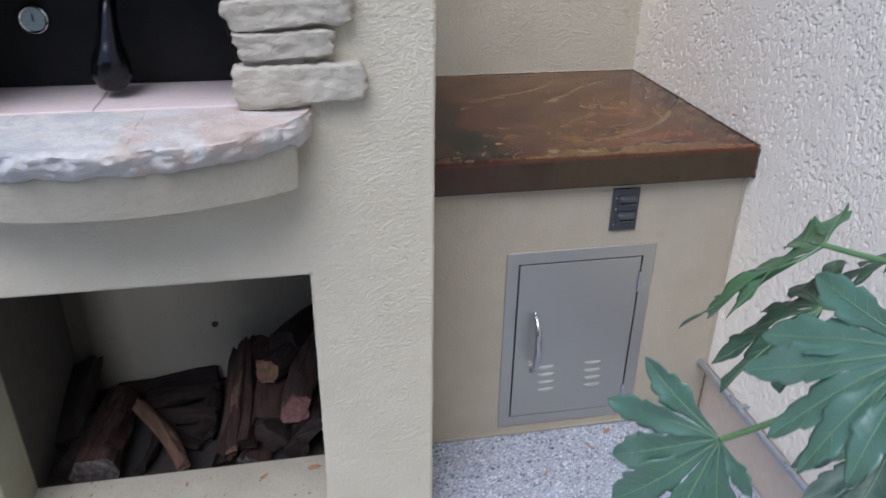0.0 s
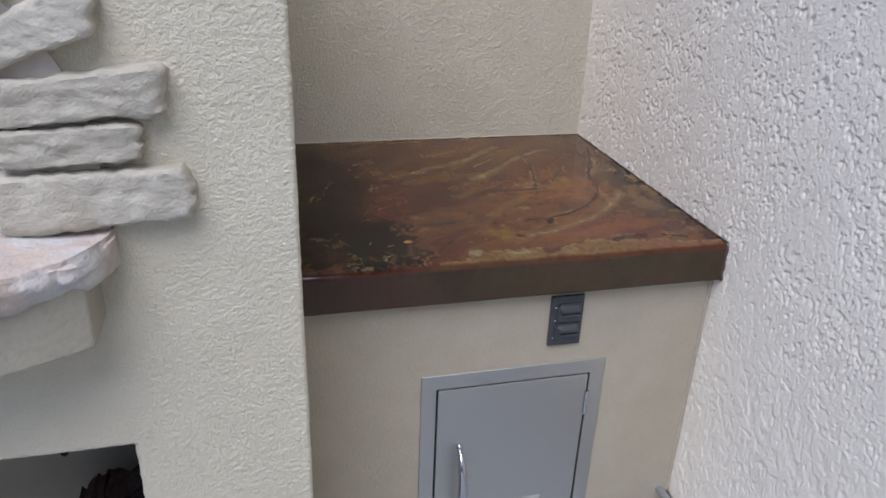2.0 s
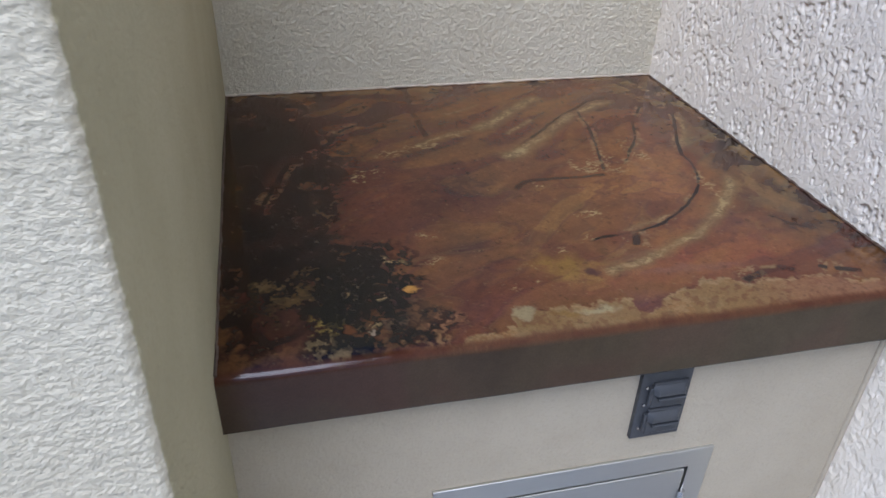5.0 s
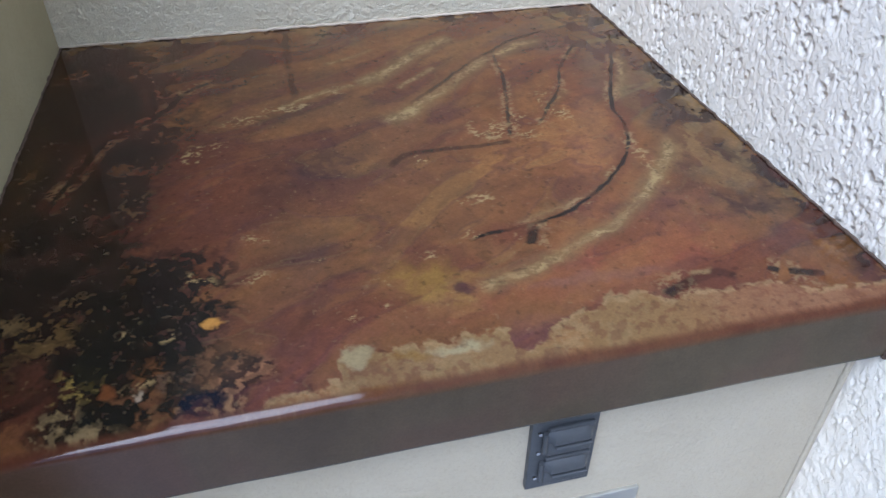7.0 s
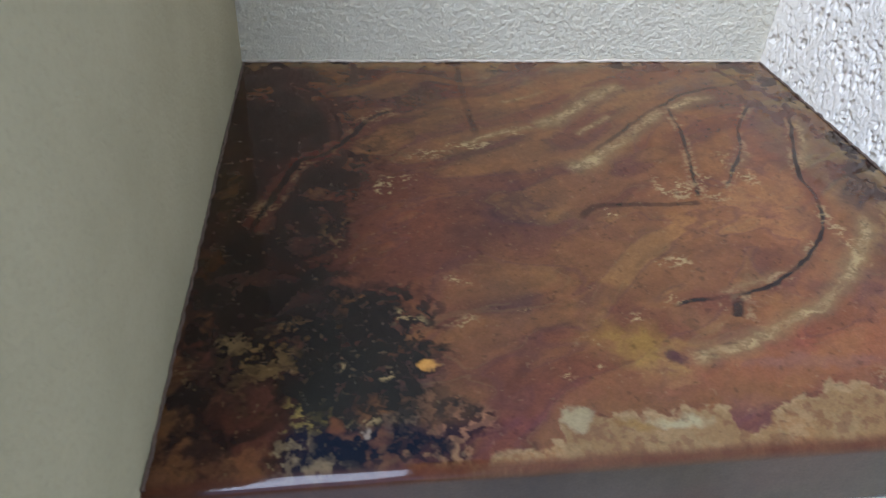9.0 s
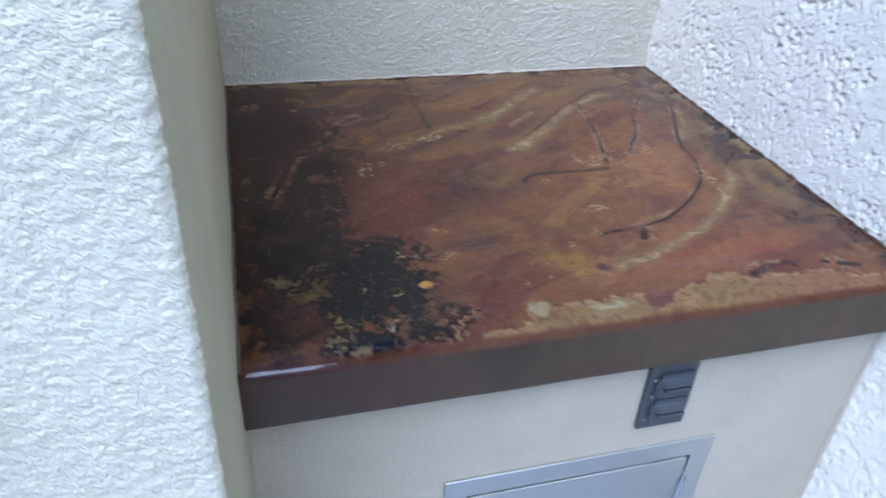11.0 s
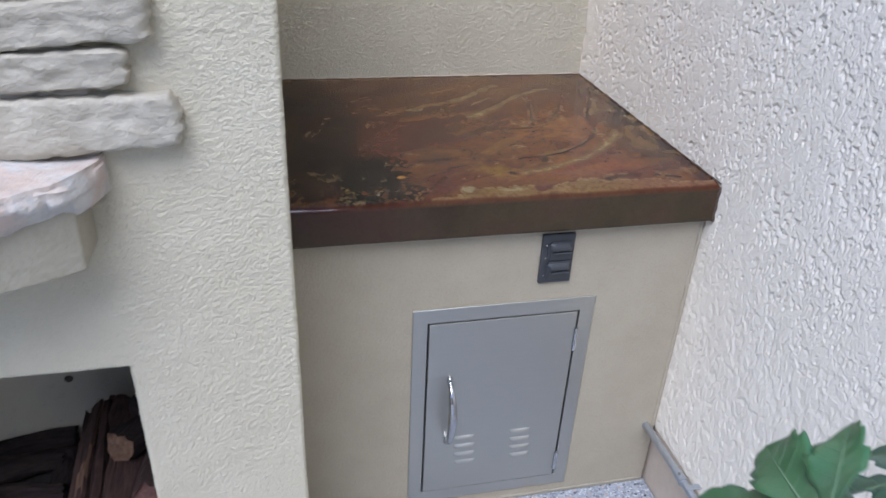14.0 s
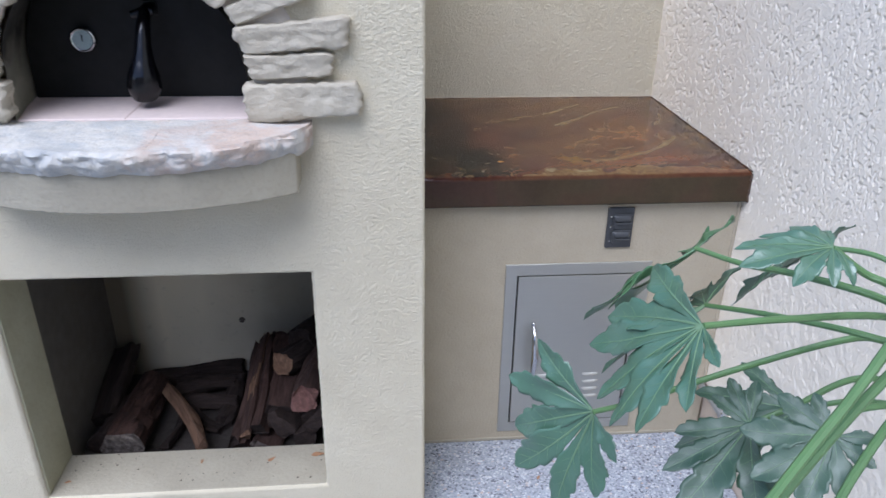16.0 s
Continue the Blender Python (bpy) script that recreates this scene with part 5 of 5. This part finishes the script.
for x in (0.646, 0.784):
    for k in range(4):
        part("louvre", louvre(x + 0.002 * k, 0.243 - 0.026 * k), STEEL, panel, "", True)
for z0, z1 in ((0.466, 0.526), (0.095, 0.150)):
    part("hinge", tube([(DX1 + 0.001, CAB_Y - 0.008, z0), (DX1 + 0.001, CAB_Y - 0.008, z1)], 0.0055, 12), CHROME, access, "polished hinge barrel", True)

# ---------------------------------------------------------------- outlet cover
outlet = thing("outlet_cover", "dark grey weatherproof outlet cover with two flip lids", "outlet")
OX0, OX1, OZ0, OZ1 = 0.810, 0.881, 0.652, 0.768
YO = CAB_Y - 0.007
part("plate", box(OX0, OX1, YO, CAB_Y + 0.002, OZ0, OZ1, 0.0015, 2), PLASTIC, outlet, "dark grey plastic plate")
for zt in (0.752, 0.705):
    lid = part("lid", box(OX0 + 0.017, OX1 - 0.006, YO - 0.004, YO + 0.001, zt - 0.043, zt, 0.0015, 2), PLASTIC, outlet, "flip lid")
    bm = bmesh.new()
    rows = []
    for t in np.linspace(0, 1, 9):
        k = min(1.0, math.sin(math.pi * t) * 3)
        xx = OX0 + 0.016 + 0.048 * t
        rows.append([bm.verts.new((xx, YO - 0.004 - d * k, zt - 0.004 - c)) for c, d in ((0.0, 0.0), (0.003, 0.004), (0.009, 0.0070), (0.014, 0.0065), (0.016, 0.0))])
    for a, b in zip(rows, rows[1:]):
        for k in range(4):
            bm.faces.new((a[k], a[k + 1], b[k + 1], b[k]))
    part("hood", bm, PLASTIC, lid, "", True)
    part("finger_lip", box(OX0 + 0.024, OX1 - 0.008, YO - 0.010, YO - 0.003, zt - 0.028, zt - 0.024, 0.001, 1), PLASTIC, lid)
    part("hinge_pin", tube([(OX0 + 0.014, YO - 0.003, zt - 0.036), (OX0 + 0.014, YO - 0.003, zt - 0.006)], 0.0028, 8), PLASTIC, lid)
for z in (0.744, 0.714, 0.672):
    c = Vector((OX0 + 0.009, YO, z))
    part("screw", tube([c, c - Vector((0, 0.0018, 0))], [0.0028, 0.0022], 10), CHROME, outlet)

# ---------------------------------------------------------------- conduit along the wall foot
conduit = thing("conduit_pipe", "grey galvanised conduit pipe along the foot of the wall", "pipe")
PX, PZ = 1.150, 0.197
part("pipe", tube([(PX, -3.5, PZ), (PX, CAB_Y + 0.01, PZ)], 0.0092, 14), GALV, conduit, "", True)
for y in (1.470, 1.215, 0.3):
    c = part("coupling", tube([(PX, y - 0.016, PZ), (PX, y - 0.015, PZ), (PX, y + 0.015, PZ), (PX, y + 0.016, PZ)], [0.009, 0.0118, 0.0118, 0.009], 14), GALV, conduit, "", True)
    part("set_screw", tube([(PX - 0.004, y, PZ + 0.008), (PX - 0.006, y, PZ + 0.015)], 0.003, 8), CHROME, c)
for y in (1.43, 0.9, 0.1):
    part("strap", box(PX - 0.010, WALL_X + 0.004, y - 0.007, y + 0.007, PZ + 0.009, PZ + 0.011, 0.0005, 1), GALV, conduit)


# ---------------------------------------------------------------- plant
def leaf_mesh(lobes, seed, broad=0.19, fold=0.24, ruffle=0.055, joined=0.32):
    """A palmate leaf in its own plane: base at the origin, midrib along x, upper side to z. lobes: (angle, length, rise of the tip)."""
    rng = random.Random(seed)
    lobes = sorted(lobes)
    bm, ribs = bmesh.new(), bmesh.new()
    rows, cols = 34, 8
    for n, (deg, ll, rise) in enumerate(lobes):
        a = radians(deg)
        ax, ay = math.cos(a), math.sin(a)
        gaps = [radians(deg - lobes[n - 1][0]) if n else 0.5, radians(lobes[n + 1][0] - deg) if n + 1 < len(lobes) else 0.5]
        gaps = [min(g, 0.95) for g in gaps]
        bend, wide = rng.uniform(-0.12, 0.12), broad * ll * rng.uniform(0.80, 1.02)
        beats = [(rng.uniform(3.6, 4.6), rng.uniform(0, 1)) for _ in gaps]
        wave = rng.uniform(0, 6.28)

        def half(t, side):
            web = min(t, joined) * ll * math.tan(gaps[side] / 2) * 1.04
            if t <= joined:
                return web
            u = (t - joined) / (1 - joined)
            wide_s = min(wide, 0.70 * ll * math.tan(gaps[side] / 2))
            bulge = wide_s * math.sin(math.pi * min(1.0, 0.14 + 0.86 * u ** 1.05)) ** 0.70
            if u > 0.9:
                bulge *= 1 - 0.35 * (u - 0.9) / 0.1
            w = bulge * soft(u, -0.05, 0.22) + min(web, wide_s * 0.7) * (1 - soft(u, -0.02, 0.18))
            f, p = beats[side]
            tooth = (u * f + p) % 1.0
            return w * (1 - 0.38 * soft(u, 0.22, 0.40) * (1 - tooth) ** 2 * (1 - 0.5 * u))

        def at(s, off):
            t = s / ll
            curve = bend * s * t
            p = Vector((s * ax, s * ay, seed * 0.37)) / 0.13
            z = rise * t * t + fold * abs(off) * (0.4 + 0.6 * t) - 0.10 * ll * math.sin(math.pi * t) * -0.25
            z += ruffle * ll * math.sin(9.0 * t + wave + (2.0 if off > 0 else 0)) * min(1.0, abs(off) / wide) ** 1.5
            z += 0.035 * ll * noise.noise(p * 1.7)
            return (s * ax - (off + curve) * ay, s * ay + (off + curve) * ax, z)

        grid = []
        for i in range(rows + 1):
            t = i / rows
            lo, hi = half(t, 0), half(t, 1)
            grid.append([bm.verts.new(at(t * ll, -lo + (lo + hi) * k / cols)) for k in range(cols + 1)])
        for g0, g1 in zip(grid, grid[1:]):
            for k in range(cols):
                bm.faces.new((g0[k], g0[k + 1], g1[k + 1], g1[k]))
        up = Vector((0, 0, 0.0004))
        mid = [Vector(at(ll * t, 0)) + up for t in np.linspace(0.0, 0.94, 22)]
        tube(mid, list(np.linspace(0.0013, 0.00025, 22) * ll / 0.13), 5, ribs)
        for side in (-1, 1):
            for f in (0.30, 0.42, 0.54, 0.66, 0.77):
                pts = [Vector(at(ll * (f + 0.10 * k / 4), side * 0.75 * half(f + 0.10 * k / 4, (side + 1) // 2) * k / 4)) + up for k in range(5)]
                tube(pts, list(np.linspace(0.00028, 0.00008, 5) * ll / 0.13), 4, ribs)
    bmesh.ops.remove_doubles(bm, verts=bm.verts, dist=0.0002)
    return mesh_of(bm, "blade"), mesh_of(ribs, "veins")


plant = thing("fatsia_plant", "glossy dark green shrub with large palmate leaves beside the wall", "plant")
# base, way of the midrib, upper side, lobes, breadth of a lobe, material
LEAVES = [
    ((0.442, 0.538, 0.988), (-0.48, 0.41, -0.78), (-0.75, -0.65, 0.13), [(-78, 0.105, -0.006), (-53, 0.118, 0.004), (-17, 0.128, -0.003), (9, 0.158, 0.0), (27, 0.160, 0.0), (46, 0.105, 0.0), (82, 0.060, 0.004)], 0.21, LEAF),
    ((0.479, 0.398, 1.187), (-0.54, 0.38, -0.75), (-0.82, -0.03, 0.57), [(-62, 0.116, -0.004), (-39, 0.130, 0.0), (-17, 0.139, 0.004), (2, 0.133, -0.006), (21, 0.126, -0.003), (42, 0.108, 0.0), (67, 0.078, 0.0), (98, 0.048, 0.0)], 0.165, LEAF),
    ((0.571, 0.625, 1.148), (-0.25, 0.56, -0.79), (-0.50, 0.66, 0.56), [(-79, 0.112, 0.008), (-47, 0.142, 0.012), (-23, 0.146, 0.008), (1, 0.196, -0.006), (26, 0.178, 0.012), (50, 0.122, 0.0)], 0.20, LEAF_BACKLIT),
    ((0.602, 0.637, 1.064), (-0.55, 0.51, -0.66), (-0.49, 0.45, 0.75), [(-95, 0.116, 0.004), (-66, 0.112, 0.0), (-36, 0.105, -0.004), (-5, 0.099, 0.0), (32, 0.132, 0.004), (56, 0.160, 0.0), (80, 0.165, 0.0)], 0.19, LEAF_SHADED),
    ((0.615, 0.511, 0.983), (-0.93, -0.04, -0.34), (-0.30, -0.42, 0.86), [(-124, 0.056, 0.0), (-96, 0.060, 0.0), (-60, 0.052, 0.0), (-8, 0.082, 0.0), (12, 0.112, 0.0), (32, 0.140, 0.0), (62, 0.100, 0.0)], 0.20, LEAF_SHADED),
    ((0.656, 0.434, 1.029), (-0.82, -0.10, -0.57), (-0.45, -0.50, 0.74), [(-104, 0.046, 0.0), (-72, 0.064, 0.0), (-32, 0.088, 0.0), (0, 0.092, 0.0), (32, 0.084, 0.0), (60, 0.060, 0.0), (98, 0.046, 0.0), (140, 0.040, 0.0)], 0.23, LEAF_SHADED),
    ((0.597, 0.427, 1.243), (-0.98, 0.14, -0.06), (-0.10, -0.20, 0.97), [(-100, 0.040, -0.010), (-64, 0.052, -0.012), (-34, 0.060, -0.010), (-10, 0.080, -0.006), (12, 0.084, -0.006), (36, 0.058, -0.010), (70, 0.040, -0.012), (110, 0.036, -0.014)], 0.20, LEAF),
    ((0.748, 0.665, 1.127), (-0.05, 0.65, -0.76), (-0.44, 0.60, 0.66), [(-80, 0.080, 0.0), (-46, 0.110, 0.0), (-16, 0.150, 0.004), (12, 0.170, 0.0), (40, 0.120, 0.0), (74, 0.080, 0.0)], 0.16, LEAF_SHADED),
    ((0.700, 0.560, 0.960), (-0.88, -0.10, -0.46), (-0.35, -0.30, 0.88), [(-80, 0.090, 0.0), (-44, 0.120, 0.0), (-14, 0.150, 0.0), (14, 0.160, 0.0), (44, 0.130, 0.0), (80, 0.090, 0.0)], 0.13, LEAF_SHADED),
]
for k, (base, way, up, lobes, broad, skin) in enumerate(LEAVES):
    x = Vector(way).normalized()
    z = (Vector(up) - x * x.dot(Vector(up))).normalized()
    y = z.cross(x)
    blade, veins = leaf_mesh(lobes, k + 3, broad)
    m = Matrix((x, y, z)).transposed().to_4x4()
    m.translation = base
    leaf = part("leaf", blade, skin, plant, "", True)
    leaf.matrix_world = m
    thick = leaf.modifiers.new("thickness", "SOLIDIFY")
    thick.thickness, thick.offset = 0.0006, -1
    part("venation", veins, VEIN, leaf, "pale veins", True)
HEAD = (0.900, 0.470, 1.000)
STALKS = [
    [(0.442, 0.538, 0.988), (0.496, 0.543, 0.997), (0.596, 0.534, 1.041), (0.698, 0.523, 1.081), (0.747, 0.519, 1.083), (0.820, 0.505, 1.050), HEAD],
    [(0.479, 0.398, 1.187), (0.560, 0.412, 1.182), (0.680, 0.435, 1.165), (0.801, 0.460, 1.110), HEAD],
    [(0.571, 0.625, 1.148), (0.592, 0.557, 1.162), (0.612, 0.478, 1.188), (0.670, 0.425, 1.185), (0.780, 0.420, 1.120), HEAD],
    [(0.602, 0.637, 1.064), (0.640, 0.553, 1.098), (0.690, 0.470, 1.122), (0.790, 0.450, 1.090), HEAD],
    [(0.615, 0.511, 0.983), (0.663, 0.512, 1.005), (0.740, 0.524, 1.030), (0.820, 0.500, 1.020), HEAD],
    [(0.656, 0.434, 1.029), (0.682, 0.443, 1.053), (0.780, 0.446, 1.050), HEAD],
    [(0.597, 0.427, 1.243), (0.626, 0.418, 1.222), (0.660, 0.408, 1.206), (0.780, 0.420, 1.120), HEAD],
    [(0.748, 0.665, 1.127), (0.790, 0.590, 1.140), (0.860, 0.510, 1.080), HEAD],
    [(0.700, 0.560, 0.960), (0.760, 0.540, 0.985), (0.840, 0.500, 0.995), HEAD],
    [(0.420, 0.270, 0.940), (0.503, 0.304, 1.054), (0.551, 0.326, 1.109), (0.593, 0.345, 1.155), (0.650, 0.374, 1.226), (0.720, 0.410, 1.320)],
    [(0.440, 0.280, 0.920), (0.520, 0.317, 1.039), (0.569, 0.339, 1.093), (0.615, 0.357, 1.139), (0.683, 0.381, 1.199), (0.760, 0.410, 1.260)],
    [(0.560, 0.330, 0.880), (0.622, 0.368, 0.978), (0.655, 0.389, 1.027), (0.699, 0.411, 1.081), (0.754, 0.430, 1.130)],
]
for k, pts in enumerate(STALKS):
    s = spline(pts, 8)
    part("stalk", tube(s, list(np.linspace(0.0030, 0.0046, len(s))) if k < 9 else 0.0045, 8), PETIOLE, plant, "", True)
part("trunk", tube(spline([(0.930, 0.440, -0.04), (0.950, 0.450, 0.35), (0.910, 0.470, 0.75), HEAD], 8), list(np.linspace(0.024, 0.014, 25)), 10), TRUNK, plant, "woody stem", True)
part("trunk", tube(spline([(0.480, 0.200, -0.04), (0.450, 0.240, 0.40), (0.430, 0.270, 0.75), (0.425, 0.272, 0.945)], 8), list(np.linspace(0.022, 0.012, 25)), 10), TRUNK, plant, "woody stem", True)

# ---------------------------------------------------------------- litter and pebbles
def scrap(x, y, z, size, turn, seed):
    bm = bmesh.new()
    pts = [bm.verts.new((size * math.cos(a) * (1 + 0.2 * noise.noise(Vector((a, seed, 0)))), 0.4 * size * math.sin(a), 0.12 * size * math.cos(2 * a + seed))) for a in np.linspace(0, 2 * math.pi, 11)[:-1]]
    low = [bm.verts.new(v.co - Vector((0, 0, 0.0012))) for v in pts]
    bm.faces.new(pts)
    bm.faces.new(low[::-1])
    for i in range(10):
        bm.faces.new((pts[i], low[i], low[(i + 1) % 10], pts[(i + 1) % 10]))
    ob = part("fallen_leaf", bm, DRY)
    ob.matrix_world = pose(x, y, z + 0.12 * size + 0.001, 0, 0, turn)
    return tagged(ob, "small dry brown leaf scrap lying on concrete", "fallen leaf", "fallen leaf scraps")


scrap(-0.105, 1.470, 0.1237, 0.012, 40, 1)
scrap(0.020, 1.480, 0.1237, 0.018, 5, 2)
scrap(-0.290, 1.475, 0.1237, 0.008, 80, 3)
scrap(-0.620, 1.420, 0.1237, 0.008, 20, 4)
scrap(0.870, 1.615, 0.0, 0.016, 30, 5)
scrap(0.800, 1.560, 0.0, 0.010, 120, 6)
scrap(1.090, 1.380, 0.0, 0.018, 150, 7)
scrap(0.640, 1.480, 0.0, 0.009, 60, 8)



def dab(x, y, z, size, seed):
    """A lump of dried mud stuck on a wall that faces the garden."""
    bm = bmesh.new()
    bmesh.ops.create_icosphere(bm, subdivisions=3, radius=size)
    for v in bm.verts:
        v.co += wobble(v.co + Vector((seed, 0, 0)), 90, size * 0.35)
        v.co.y *= 0.45
    ob = part("mud_dab", bm, MUD, None, "", True)
    ob.location = (x, y, z)
    return tagged(ob, "small dried lump of dark mud stuck to the niche wall", "mud lump")


MUD = plain("dried_mud", (0.09, 0.07, 0.05), 0.95, 0, 150, 0.4, 0.002)
dab(-0.251, 1.988, 0.257, 0.009, 1)

# crumbs of bark and plaster along the sill
crumb_v, crumb_f = [], []
rng = random.Random(9)
for _ in range(60):
    cx, cy, r = rng.uniform(-0.64, 0.045), 1.378 + 0.145 * rng.random() ** 0.6, rng.uniform(0.0010, 0.0036)
    k0, a0, top = len(crumb_v), rng.uniform(0, 6.28), rng.uniform(0.4, 0.9)
    for k in range(5):
        a = a0 + k * 2 * math.pi / 5
        crumb_v.append((cx + r * math.cos(a) * rng.uniform(0.7, 1.2), cy + r * math.sin(a) * rng.uniform(0.7, 1.2), 0.1233))
    crumb_v.append((cx, cy, 0.1235 + r * top))
    crumb_f += [(k0 + k, k0 + (k + 1) % 5, k0 + 5) for k in range(5)]
me = bpy.data.meshes.new("crumbs")
me.from_pydata(crumb_v, [], crumb_f)
tagged(part("crumbs", me, MUD), "dark crumbs of bark scattered on the niche sill", "crumbs", kind="stuff")

bm_v, bm_f = [], []
rng = random.Random(5)
for _ in range(5200):
    x, y = rng.uniform(0.31, WALL_X - 0.004), rng.uniform(0.75, CAB_Y - 0.003)
    r, h, a0 = rng.uniform(0.002, 0.0062), rng.uniform(0.0006, 0.0016), rng.uniform(0, 6.28)
    sq = rng.uniform(0.55, 0.95)
    k0 = len(bm_v)
    for ring, (rr, hh) in enumerate(((1.0, -0.001), (0.8, h * 0.8))):
        for k in range(6):
            a = a0 + k * math.pi / 3
            bm_v.append((x + r * rr * math.cos(a), y + r * rr * sq * math.sin(a), hh))
    bm_v.append((x, y, h))
    for k in range(6):
        j = (k + 1) % 6
        bm_f.append((k0 + k, k0 + j, k0 + 6 + j, k0 + 6 + k))
        bm_f.append((k0 + 6 + k, k0 + 6 + j, k0 + 12))
me = bpy.data.meshes.new("aggregate")
me.from_pydata(bm_v, [], bm_f)
me.shade_smooth()
tagged(part("aggregate", me, PEBBLE), "small grey and white pebbles set in the concrete", "pebbles", kind="stuff")
